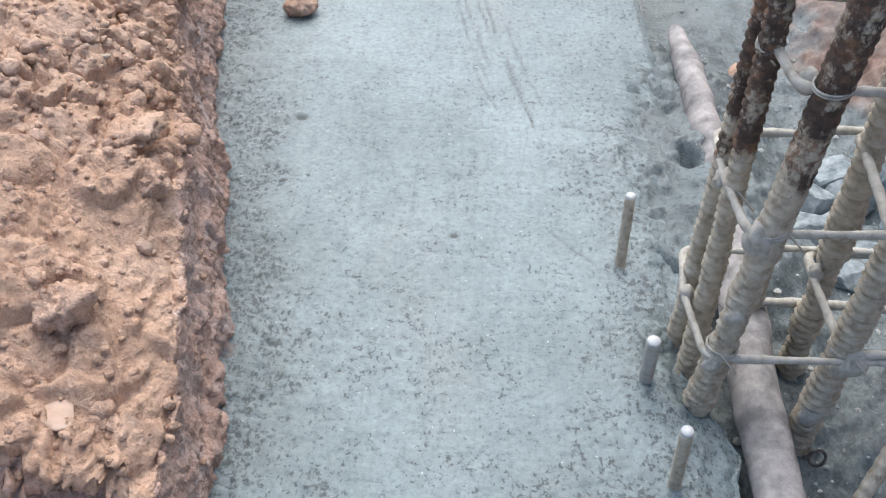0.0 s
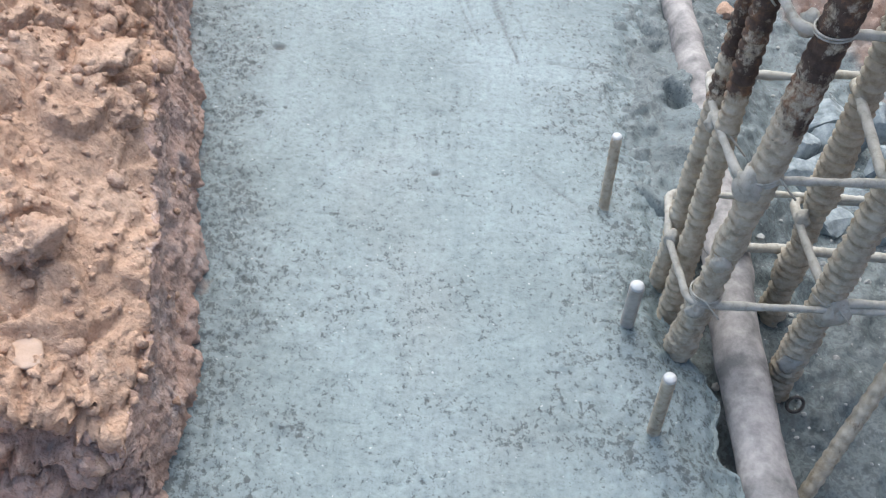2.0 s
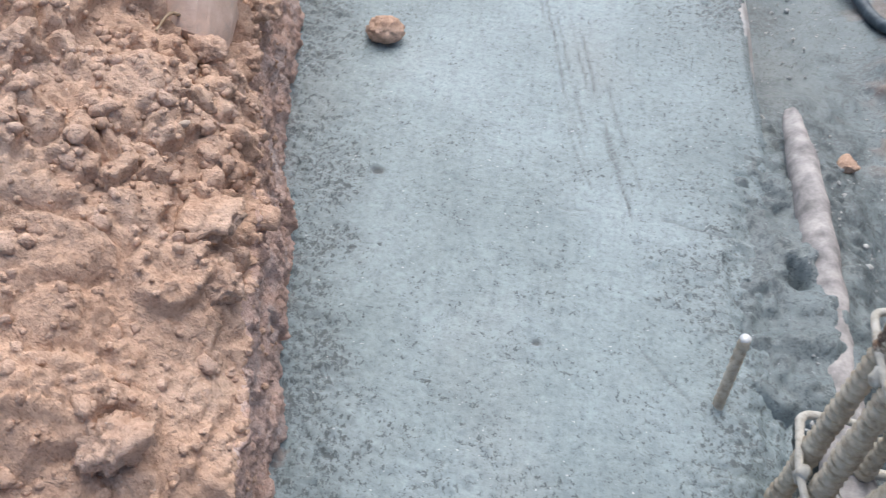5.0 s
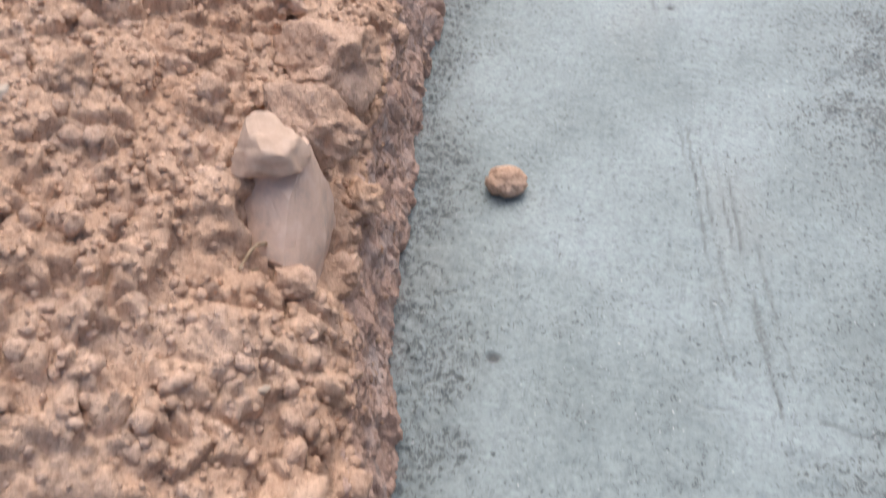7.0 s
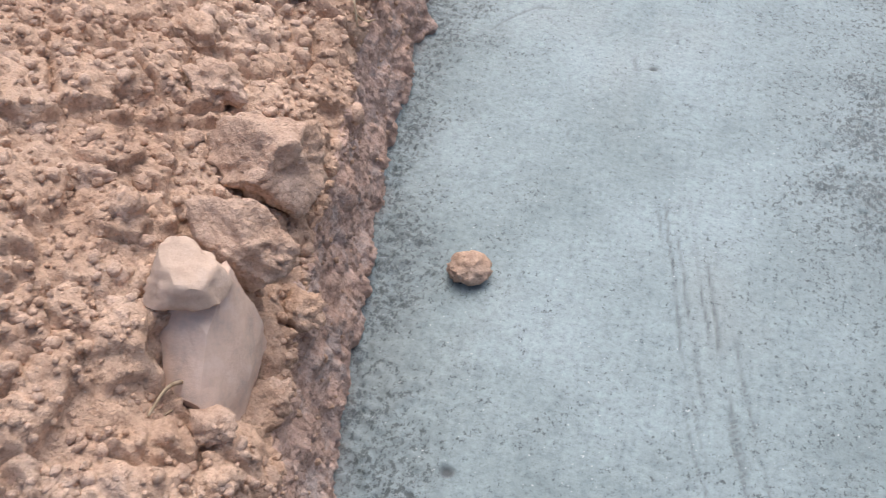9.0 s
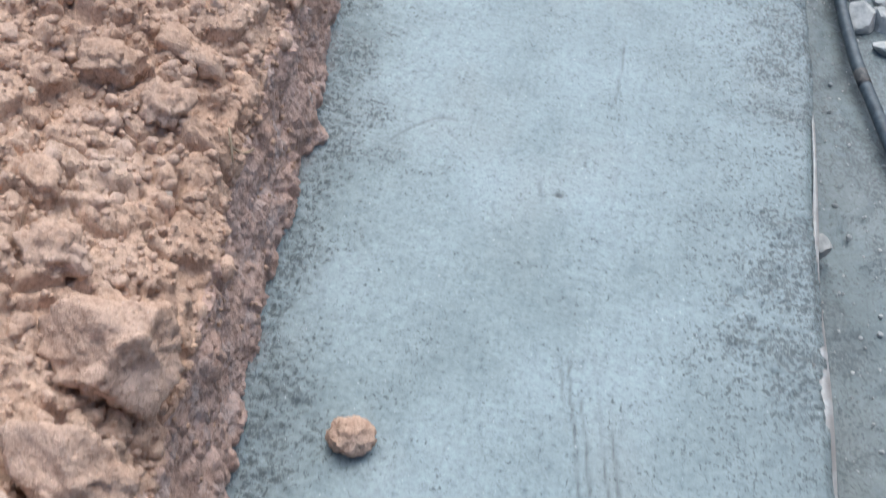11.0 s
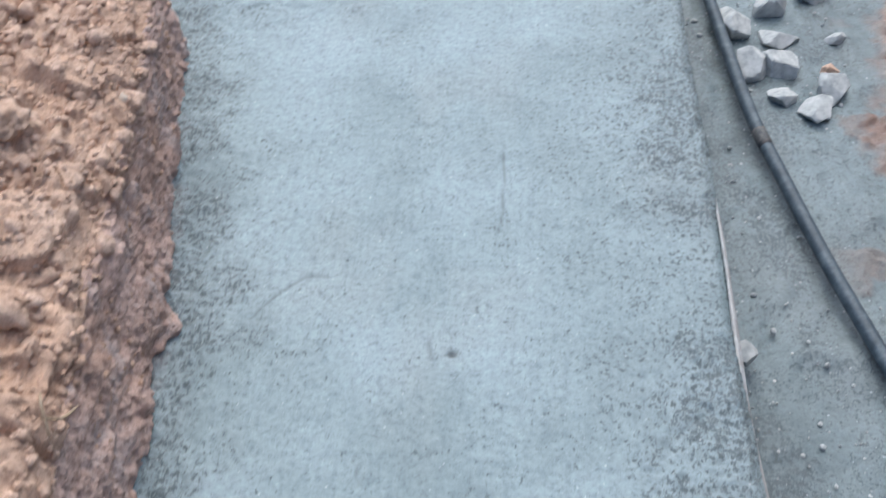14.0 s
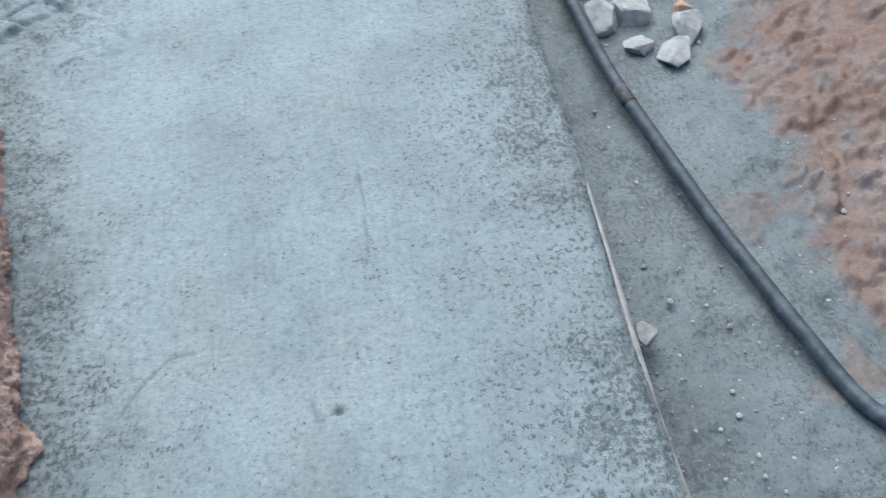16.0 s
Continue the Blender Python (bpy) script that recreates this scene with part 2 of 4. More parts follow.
def steel_material():
    """Rusted bar with mortar clinging to it, more of it towards the foot where it was splashed."""
    m, n, l, p = material("rusty_bar_with_mortar")
    t = noise_node(m, 26, 6, 0.7)
    rust = ramp(m, t.outputs[0], [(0.35, (0.040, 0.028, 0.023)), (0.5, (0.085, 0.058, 0.045)), (0.66, (0.24, 0.13, 0.07))])
    t2 = noise_node(m, 34, 6, 0.75, (1.0, 1.0, 0.7))
    crust = n.new("ShaderNodeMath")
    crust.operation = 'ADD'
    l.new(t2.outputs[0], crust.inputs[0])
    l.new(attribute(m, "splash"), crust.inputs[1])
    mask = ramp(m, crust.outputs[0], [(0.50, (0,)), (0.62, (1,))])
    t3 = noise_node(m, 60, 5, 0.6)
    mort = ramp(m, t3.outputs[0], [(0.3, (0.27, 0.225, 0.165)), (0.5, (0.44, 0.39, 0.305)), (0.7, (0.55, 0.51, 0.42))])
    l.new(mixed(m, mask, rust, mort), p.inputs["Base Color"])
    p.inputs["Roughness"].default_value = 0.8
    l.new(bumped(m, crust.outputs[0], 0.7, 0.006, bumped(m, t3.outputs[0], 0.5, 0.002)), p.inputs["Normal"])
    return m


STEEL = steel_material()


# ---------------------------------------------------------------- mesh builders
def grid_mesh(name, V, rows, cols, mat, attrs=None, smooth=True):
    """A sheet from a rows x cols array of points."""
    idx = np.arange(rows * cols).reshape(rows, cols)
    q = np.stack([idx[:-1, :-1], idx[:-1, 1:], idx[1:, 1:], idx[1:, :-1]], -1).reshape(-1, 4)
    me = bpy.data.meshes.new(name)
    me.from_pydata(V.tolist(), [], q.tolist())
    me.polygons.foreach_set("use_smooth", np.full(len(q), smooth))
    for key, values in (attrs or {}).items():
        a = me.attributes.new(key, 'FLOAT', 'POINT')
        a.data.foreach_set("value", np.asarray(values, dtype=np.float32))
    for one in (mat if isinstance(mat, list) else [mat]):
        me.materials.append(one)
    me.update()
    return me, q


def part(name, bm, mat, parent, label=""):
    me = bpy.data.meshes.new(name)
    bm.to_mesh(me)
    bm.free()
    me.materials.append(mat)
    me.polygons.foreach_set("use_smooth", np.full(len(me.polygons), True))
    ob = new(name, me)
    ob.parent = parent
    return tagged(ob, label)


def mesh_ob(name, V, F, mat, smooth=True, parent=None):
    me = bpy.data.meshes.new(name)
    me.from_pydata([tuple(v) for v in V], [], [tuple(f) for f in F])
    me.materials.append(mat)
    me.polygons.foreach_set("use_smooth", np.full(len(me.polygons), smooth))
    me.update()
    ob = new(name, me)
    ob.parent = parent
    return ob


def tube_data(points, radius, sides=14, cap=True, closed=False):
    """Vertices and faces of a tube along points; radius(i, j) may vary by ring and side."""
    P = [Vector(p) for p in points]
    n = len(P)
    V, F = [], []
    up = Vector((0.13, 0.21, 0.97))
    prev = None
    for i in range(n):
        a, b = (P[i - 1], P[(i + 1) % n]) if closed else (P[max(i - 1, 0)], P[min(i + 1, n - 1)])
        d = (b - a).normalized()
        if prev is None:
            side = d.cross(up)
            if side.length < 0.2:
                side = d.cross(Vector((1, 0, 0)))
            side.normalize()
        else:
            side = (prev - d * prev.dot(d)).normalized()
        prev = side
        other = d.cross(side)
        for j in range(sides):
            t = 2 * math.pi * j / sides
            V.append(P[i] + (side * math.cos(t) + other * math.sin(t)) * radius(i, j))
    for i in range(n if closed else n - 1):
        for j in range(sides):
            a, b = i * sides + j, i * sides + (j + 1) % sides
            c = ((i + 1) % n) * sides
            F.append((a, b, c + (j + 1) % sides, c + j))
    if cap and not closed:
        F.append(tuple(reversed(range(sides))))
        F.append(tuple(range((n - 1) * sides, n * sides)))
    return V, F


def rounded(points, bend=0.03, steps=5, gap=0.01):
    """A polyline with its corners rounded, resampled about every gap metres."""
    P = [Vector(p) for p in points]
    out = [P[0]]
    for a, b, c in zip(P, P[1:], P[2:]):
        u, w = (a - b), (c - b)
        r = min(bend, u.length * 0.45, w.length * 0.45)
        s, e = b + u.normalized() * r, b + w.normalized() * r
        for k in range(steps + 1):
            t = k / steps
            out.append(s * (1 - t) ** 2 + b * (2 * t * (1 - t)) + e * t * t)
    out.append(P[-1])
    fine = []
    for a, b in zip(out, out[1:]):
        k = max(1, int((b - a).length / gap))
        fine += [a + (b - a) * (i / k) for i in range(k)]
    return fine + [out[-1]]


# ---------------------------------------------------------------- plan: toe of the bank, its wall, crest and slope along y
BANK = [(-3.0, -0.10, 0.03, 0.05, 0.10), (0.72, -0.305, 0.02, 0.055, 0.12), (0.748, -0.300, 0.0, 0.12, 0.30), (0.775, -0.296, -0.005, 0.215, 0.42), (0.89, -0.292, -0.012, 0.235, 0.42), (0.97, -0.295, 0.005, 0.275, 0.42),
        (1.05, -0.305, -0.005, 0.275, 0.45), (1.12, -0.308, 0.01, 0.285, 0.55), (1.23, -0.318, 0.03, 0.32, 0.65), (1.42, -0.358, 0.035, 0.335, 0.85), (1.63, -0.405, 0.04, 0.33, 1.1), (1.80, -0.443, 0.045, 0.325, 1.1),
        (2.0, -0.485, 0.04, 0.335, 0.9), (2.12, -0.505, 0.03, 0.345, 0.65), (2.42, -0.558, 0.045, 0.295, 0.66), (2.56, -0.577, 0.045, 0.305, 0.60), (2.80, -0.597, 0.06, 0.31, 0.56), (2.93, -0.590, 0.08, 0.315, 0.55),
        (3.04, -0.625, 0.045, 0.335, 0.50), (3.28, -0.655, 0.04, 0.31, 0.5), (3.59, -0.722, 0.03, 0.28, 0.5), (3.80, -0.765, 0.04, 0.24, 0.5), (3.96, -0.869, 0.07, 0.21, 0.5), (4.13, -0.963, 0.08, 0.19, 0.5), (4.6, -2.2, 0.10, 0.18, 0.4)]
toe, lean_in, crest, rise = (table(BANK, k) for k in (1, 2, 3, 4))
EDGE = [(-3.0, 0.55), (0.9, 0.54), (1.05, 0.52), (1.16, 0.465), (1.35, 0.51), (2.1, 0.52), (2.35, 0.503), (2.9, 0.500), (3.2, 0.502), (3.6, 0.515), (3.94, 0.515), (4.6, 0.533)]
right_edge = table(EDGE, 1)
END_Y = 4.5


# ---------------------------------------------------------------- ground: one sheet to the horizon
def far_axis(a, b, fine, reach):
    inner = np.arange(a, b, fine)
    grow = np.geomspace(0.05, reach, 26)
    return np.concatenate([(a - grow)[::-1], inner, b + grow])


RED_EDGE = [(-3, 1.5), (1.0, 1.35), (1.9, 1.2), (2.3, 0.97), (2.55, 0.92), (2.75, 0.95), (2.95, 1.04), (3.4, 1.0), (3.6, 0.99), (3.9, 1.06), (4.3, 1.19), (5, 1.35)]
red_from = table(RED_EDGE, 1)


def ground_height(X, Y):
    z = np.full(X.shape, -0.175)
    z += 0.135 * step(2.6, 2.0, Y) * step(1.28, 1.45, Y) * step(0.86, 0.57, X)
    z += 0.045 * step(2.5, 1.2, Y)
    over = X - red_from(Y) - 0.02
    # The last steep rise is unseen, added to cut sky light from the right.
    z += np.clip(over, 0, 0.12) * 0.25 + np.clip(over - 0.12, 0, 0.25) * 0.4 + np.clip(over - 0.37, 0, 1.3) * 1.9
    z += 0.085 * step(0.84, 1.0, X) * np.exp(-((Y - 2.58) / 0.22) ** 2)
    z -= 0.05 * step(0.026, 0.008, np.hypot(X - 0.553, (Y - 1.72) * 0.6 + 0.4 * (X - 0.553)))
    return z


def build_ground():
    xs, ys = far_axis(0.42, 1.65, 0.008, 400.0), far_axis(0.55, 4.9, 0.008, 400.0)
    X, Y = np.meshgrid(xs, ys)
    X, Y = X.ravel(), Y.ravel()
    P = np.stack([X, Y, np.zeros_like(X)], 1)
    near = step(0.72, 0.60, np.abs(X - 1.03)) * step(2.3, 2.1, np.abs(Y - 2.72))
    red = step(-0.05, 0.06, X - red_from(Y) + 0.07 * fbm(P, 0.18, 5) + 0.03 * fbm(P, 0.03, 8))
    spots = step(0.45, 0.6, fbm(P, 0.16, 41)) * step(0.16, 0.03, np.abs(X - red_from(Y) + 0.06)) * 0.5
    red = np.clip(red + spots, 0, 1)
    red = np.where(X < 0.3, 1, red)
    z = ground_height(X, Y)
    z += near * (0.012 * step(2.5, 2.1, Y) * fbm(P, 0.05, 6) + 0.012 * step(2.5, 2.1, Y) * step(0.85, 0.7, X) * (clods(P, 0.05, 18, 0.3) - 0.3) + 0.012 * fbm(P, 0.22, 3) + 0.005 * fbm(P, 0.05, 4) + 0.006 * lumps(P, 0.03, 9) * (0.25 + 0.6 * red) + 0.014 * clods(P, 0.085, 19, 0.3) * red + 0.014 * clods(P, 0.035, 20, 0.2) * red)
    z = np.where(X < 0.43, np.minimum(z, -0.2), z)
    # Darker and more pitted around the cage and close along the cast side.
    coarse_dark = np.clip(0.7 * step(1.42, 1.30, Y) + 0.6 * step(2.6, 2.3, Y) + step(2.1, 2.6, Y) * (0.40 + 0.35 * step(0.16, 0.0, X - right_edge(Y))) + 0.6 * step(0.0, 0.7, fbm(P, 0.12, 14)), 0, 1)
    me, q = grid_mesh("ground", np.stack([X, Y, z], 1), len(ys), len(xs), SLURRY, {"red": red, "coarse_dark": coarse_dark, "crack": np.zeros_like(X)})
    return tagged(new("ground", me), "trodden red clay ground splashed with grey cement slurry", "ground", kind="structure")


build_ground()


# ---------------------------------------------------------------- the poured strip
def groove(X, Y, pts, width):
    """How near each point is to a polyline, 1 on it."""
    best = np.full(X.shape, 9.0)
    for (ax, ay), (bx, by) in zip(pts, pts[1:]):
        dx, dy = bx - ax, by - ay
        t = np.clip(((X - ax) * dx + (Y - ay) * dy) / (dx * dx + dy * dy), 0, 1)
        best = np.minimum(best, np.hypot(X - ax - t * dx, Y - ay - t * dy))
    return np.clip(1 - best / width, 0, 1)


def build_slab():
    ys = np.concatenate([np.linspace(-2.5, 0.75, 40), np.arange(0.76, END_Y, 0.0048), [END_Y]])
    cols = 215
    s = np.linspace(0, 1, cols)
    Y = np.repeat(ys, cols)
    S = np.tile(s, len(ys))
    left = toe(Y) - 0.07
    wob = np.stack([np.zeros_like(Y), Y, np.zeros_like(Y)], 1)
    right = right_edge(Y) + 0.006 * fbm(wob, 0.25, 71) + step(2.3, 1.9, Y) * 0.014 * fbm(wob, 0.06, 72)
    X = left + (right - left) * S
    P = np.stack([X, Y, np.zeros_like(X)], 1)
    from_left, from_right = X - toe(Y), right - X
    patch = fbm(P, 0.45, 21)
    coarse_dark = 0.85 * step(0.19 - 0.03 * step(2.8, 3.3, Y), 0.04, from_left + 0.06 * fbm(P, 0.07, 22) - 0.06 * patch)
    coarse_dark = np.maximum(coarse_dark, (0.75 + 0.25 * step(2.0, 2.4, Y)) * step(0.30, 0.05, from_right + 0.09 * fbm(P, 0.10, 23) + 0.04 * fbm(P, 0.03, 27)) * step(-0.6, 0.3, patch + 0.3))
    coarse_dark = np.maximum(coarse_dark, 0.55 * step(1.75, 1.0, Y) * step(-0.25, 0.7, fbm(P, 0.13, 24)))
    coarse_dark = np.maximum(coarse_dark, 0.3 * step(0.1, 0.9, fbm(P, 0.09, 25)))
    relief = coarse_dark.copy()
    # Darker right side: partly coarser mix, partly light falloff painted into the colour.
    coarse_dark = np.maximum(coarse_dark, 0.62 * step(1.6, 2.3, Y) * step(0.05, 0.45, X + 0.12 * patch + 0.08 * fbm(P, 0.15, 28)))
    corner = step(3.75, 4.1, Y) * step(-0.35, -0.65, X)
    coarse_dark = np.maximum(coarse_dark, 0.8 * corner * step(-0.6, 0.4, fbm(P, 0.1, 26)))
    z = 0.004 * fbm(P, 0.35, 31, 2) + (0.0006 + 0.0024 * relief) * fbm(P, 0.03, 32, 3, 0.65)
    z += 0.006 * relief * (lumps(P, 0.013, 33) - 0.45) + 0.004 * relief * (clods(P, 0.03, 35, 0.4) - 0.2)
    z += corner * (0.016 * clods(P, 0.11, 36, 0.45) + 0.007 * clods(P, 0.04, 38, 0.4))
    z -= 0.0010 * step(0.55, 0.85, fbm(P, 0.022, 34, 2))
    # rounded arris along the formed edge, roll-up against the clay
    z -= 0.010 * step(0.02, 0.0, from_right) + 0.03 * step(2.35, 1.7, Y) * step(0.10, 0.0, from_right + 0.02 * fbm(P, 0.06, 37))
    z += 0.012 * step(0.03, -0.03, from_left)
    crack = np.zeros_like(X)
    wav = 0.006 * fbm(P, 0.05, 51, 2)
    for pts, w in (([(0.048, 3.53), (0.05, 3.40), (0.044, 3.31), (0.036, 3.24)], 0.005),
                   ([(-0.305, 3.078), (-0.354, 3.074), (-0.396, 3.035), (-0.448, 2.962)], 0.006), ([(-0.33, 3.06), (-0.29, 3.0)], 0.004),
                   ([(0.30, 1.80), (0.345, 1.785), (0.42, 1.775)], 0.007), ([(0.26, 1.47), (0.30, 1.43), (0.34, 1.385)], 0.007), ([(0.37, 1.42), (0.42, 1.355)], 0.006),
                   ([(0.10, 1.79), (0.15, 1.785)], 0.006), ([(-0.21, 2.68), (-0.20, 2.62)], 0.005), ([(-0.10, 2.93), (-0.085, 2.90)], 0.008)):
        crack = np.maximum(crack, 0.6 * groove(X + wav, Y + wav, pts, 0.75 * w))
    scratch = [(0.012, 2.46), (0.060, 2.20), (0.104, 2.01), (0.136, 1.89)]
    for k, (x0, shift) in enumerate(((0.0, 0.0), (0.009, 0.03), (0.020, -0.04), (0.031, 0.02), (0.043, -0.06), (0.056, 0.05), (0.095, -0.05), (0.105, -0.12), (0.118, -0.02))):
        pts = [(x + x0, y + shift) for x, y in scratch]
        crack = np.maximum(crack, 0.75 * groove(X + 0.3 * wav, Y, pts, 0.0042) * step(-0.5, 0.3, fbm(P, 0.14, 60 + k, 2)))
    for cx, cy, r in ((-0.262, 1.80, 0.014), (0.075, 1.455, 0.009), (-0.05, 2.91, 0.010)):
        crack = np.maximum(crack, step(r, r * 0.4, np.hypot((X - cx) * 0.8, Y - cy)))
    z -= 0.006 * crack
    z -= 0.05 * step(0.035, 0.012, np.hypot(X - 0.545, (Y - 1.72) * 0.8))
    stain = 0.75 * step(0.02, 0.006, np.hypot(X + 0.30, Y - 1.16) + 0.008 * fbm(P, 0.01, 77)) + 0.35 * step(0.03, -0.03, from_left + 0.02 * fbm(P, 0.05, 78))
    V = np.stack([X, Y, z], 1).reshape(len(ys), cols, 3)
    at = {k: v.reshape(len(ys), cols) for k, v in dict(coarse_dark=coarse_dark, crack=crack, red=np.clip(stain, 0, 1)).items()}
    # the cast side of the strip, down to the ground
    side = []
    for down in (0.03, 0.075, 0.12, 0.19):
        w = V[:, -1].copy()
        w[:, 2] = -down
        w[:, 0] += 0.004 * fbm(np.stack([w[:, 0], w[:, 1], w[:, 2]], 1), 0.05, 81) + 0.10 * down * step(2.3, 1.8, w[:, 1])
        side.append(w)
    V = np.concatenate([V, np.stack(side, 1)], 1)
    at = {k: np.concatenate([v, np.repeat(v[:, -1:] * (0 if k != "coarse_dark" else 0.6), 4, 1)], 1).ravel() for k, v in at.items()}
    rows = len(ys)
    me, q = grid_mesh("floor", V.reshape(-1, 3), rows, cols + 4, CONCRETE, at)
    return tagged(new("floor", me), "freshly poured grey concrete strip footing, rough and pitted", "concrete strip", kind="structure")


build_slab()


def build_cross_strip():
    """The lower pour that crosses beyond the end of the strip."""
    xs, ys = np.concatenate([np.arange(-3.0, 0.47, 0.012), [0.475, 0.48]]), np.concatenate([np.arange(4.42, 5.4, 0.012), np.geomspace(5.4, 9, 12)])
    X, Y = np.meshgrid(xs, ys)
    X, Y = X.ravel(), Y.ravel()
    P = np.stack([X, Y, np.zeros_like(X)], 1)
    coarse_dark = np.clip(0.1 + 0.5 * step(0.0, 0.8, fbm(P, 0.12, 91)), 0, 1)
    z = 0.006 + 0.004 * fbm(P, 0.1, 92) + 0.006 * coarse_dark * lumps(P, 0.035, 93)
    z = np.where(Y < END_Y - 0.004 + 0.010 * fbm(P, 0.08, 95), -0.03, z)
    z = np.where(X > 0.472, -0.2, z)
    me, q = grid_mesh("cross_strip", np.stack([X, Y, z], 1), len(ys), len(xs), CONCRETE, {"coarse_dark": coarse_dark, "crack": np.zeros_like(X), "red": np.zeros_like(X)})
    return tagged(new("floor_cross_strip", me), "older pale concrete pour beyond the end of the strip", "concrete strip", kind="structure")


build_cross_strip()


# ---------------------------------------------------------------- the clay bank
def bank_profile(Y, U):
    """A point of the undisturbed bank: U metres up the wall (below 0) or back from the crest (above 0)."""
    c = crest(Y)
    t = np.clip(1 + U / c, -0.25, 1)
    d = np.clip(U, 0, None)
    x = toe(Y) + 0.01 - lean_in(Y) * t - d
    cap = 0.42
    z = c * t + cap * (1 - np.exp(-d * rise(Y) / cap))
    z -= 0.022 * np.exp(-(U / 0.03) ** 2)
    return x, z


def build_bank():
    ys = np.concatenate([np.linspace(-3, 0.6, 30), np.arange(0.62, 0.717, 0.008), np.arange(0.718, 0.788, 0.0016), np.arange(0.791, 4.2, 0.0040), np.linspace(4.21, 4.35, 20), np.linspace(4.37, 4.6, 6)])
    us = np.concatenate([np.linspace(-0.40, 0, 84), np.arange(0.004, 0.66, 0.0042), np.linspace(0.667, 0.73, 8), np.geomspace(0.75, 5, 22)])
    Y, U = np.repeat(ys, len(us)), np.tile(us, len(ys))
    x, z = bank_profile(Y, U)
    e = 0.012
    x2, z2 = bank_profile(Y, U + e)
    x1, z1 = bank_profile(Y, U - e)
    nx, nz = z2 - z1, -(x2 - x1)
    ln = np.hypot(nx, nz) + 1e-9
    nx, nz = nx / ln, nz / ln
    P = np.stack([x, Y, z], 1)
    top = step(-0.035, 0.02, U + 0.02 * fbm(P, 0.06, 101))
    loose = step(-0.5, 0.3, 0.6 * fbm(P, 0.4, 102) + 1.3 * step(1.12, 1.34, Y) - 0.75)
    fade = step(0.82, 0.68, U) * step(0.60, 0.66, Y)
    d = 0.014 * fbm(P, 0.22, 103, 3) - 0.022 * top
    big = 0.034 * clods(P, 0.11, 104, 0.42)
    mid = 0.026 * clods(P, 0.056, 105, 0.25)
    small = 0.015 * clods(P, 0.029, 106, 0.05)
    tiny = 0.008 * clods(P, 0.014, 107)
    grain = 0.0022 * fbm(P, 0.010, 115, 2)
    cracked = clods(P, 0.15, 113, 0.0, 0.7)
    smooth_clay = 0.020 * cracked + 0.007 * fbm(P, 0.06, 114, 3)
    crumb = np.maximum(big, mid) + 0.42 * small + 0.5 * tiny + grain
    d += top * (crumb * loose + (smooth_clay + 0.35 * mid * step(0.0, 0.5, fbm(P, 0.13, 120)) + 0.65 * small * step(-0.3, 0.4, fbm(P, 0.10, 116)) + 0.6 * tiny + grain) * (1 - loose))
    d += (1 - top) * (-0.012 + 0.008 * fbm(P, 0.09, 108, 3) + 0.007 * clods(P, 0.035, 109, 0.2) + 0.75 * tiny + 1.4 * grain + 0.014 * clods(P, 0.09, 112, 0.6))
    d *= fade
    # the hollow round the slab stone
    d -= 0.060 * np.exp(-((x + 0.505) / 0.06) ** 2 - ((Y - 1.64) / 0.075) ** 2)
    d -= 0.05 * step(-0.30, -0.38, U)
    # the broken near end of the bank
    broken = step(0.80, 0.775, Y) * step(0.712, 0.728, Y)
    yy = Y + broken * (0.016 * fbm(P, 0.07, 117, 3) - 0.030 * clods(P, 0.06, 118, 0.3) - 0.012 * clods(P, 0.025, 119) + 0.010)
    # the clay tongue that reaches out over the concrete
    x = x + nx * d + 0.012 * step(0.05, 0.0, np.abs(Y - 2.93)) * step(0.12, 0.02, z)
    z = z + nz * d
    x = np.where(U > 3.5, x - (U - 3.5) * 1.0, x)
    z = np.where(U > 2.0, z - (U - 2.0) * 0.32, z)
    z = np.where(Y < -2.95, -0.25, z)
    me, q = grid_mesh("clay_bank", np.stack([x, yy, z], 1), len(ys), len(us), [SPOIL, CUT])
    mid = q[:, 0]
    me.polygons.foreach_set("material_index", np.where((top[mid] < 0.5) | (Y[mid] < 0.768), 1, 0).astype(np.int32))
    me.update()
    ob = tagged(new("clay_bank", me), "crumbly orange clay bank with a cut red trench face", "soil bank", kind="structure")
    return ob, (x.reshape(len(ys), -1), Y.reshape(len(ys), -1), z.reshape(len(ys), -1), ys, us)


BANK_OB, BANK_GRID = build_bank()


def on_bank(y, u):
    xg, yg, zg, ys, us = BANK_GRID
    i, j = int(np.argmin(np.abs(ys - y))), int(np.argmin(np.abs(us - u)))
    return float(xg[i, j]), float(yg[i, j]), float(zg[i, j])


def bank_under(x, y):
    """The bank's surface at a plan position."""
    xg, yg, zg, ys, us = BANK_GRID
    i = int(np.argmin(np.abs(ys - y)))
    keep = us > -0.02
    j = int(np.argmin(np.abs(xg[i][keep] - x)))
    return float(zg[i][keep][j])


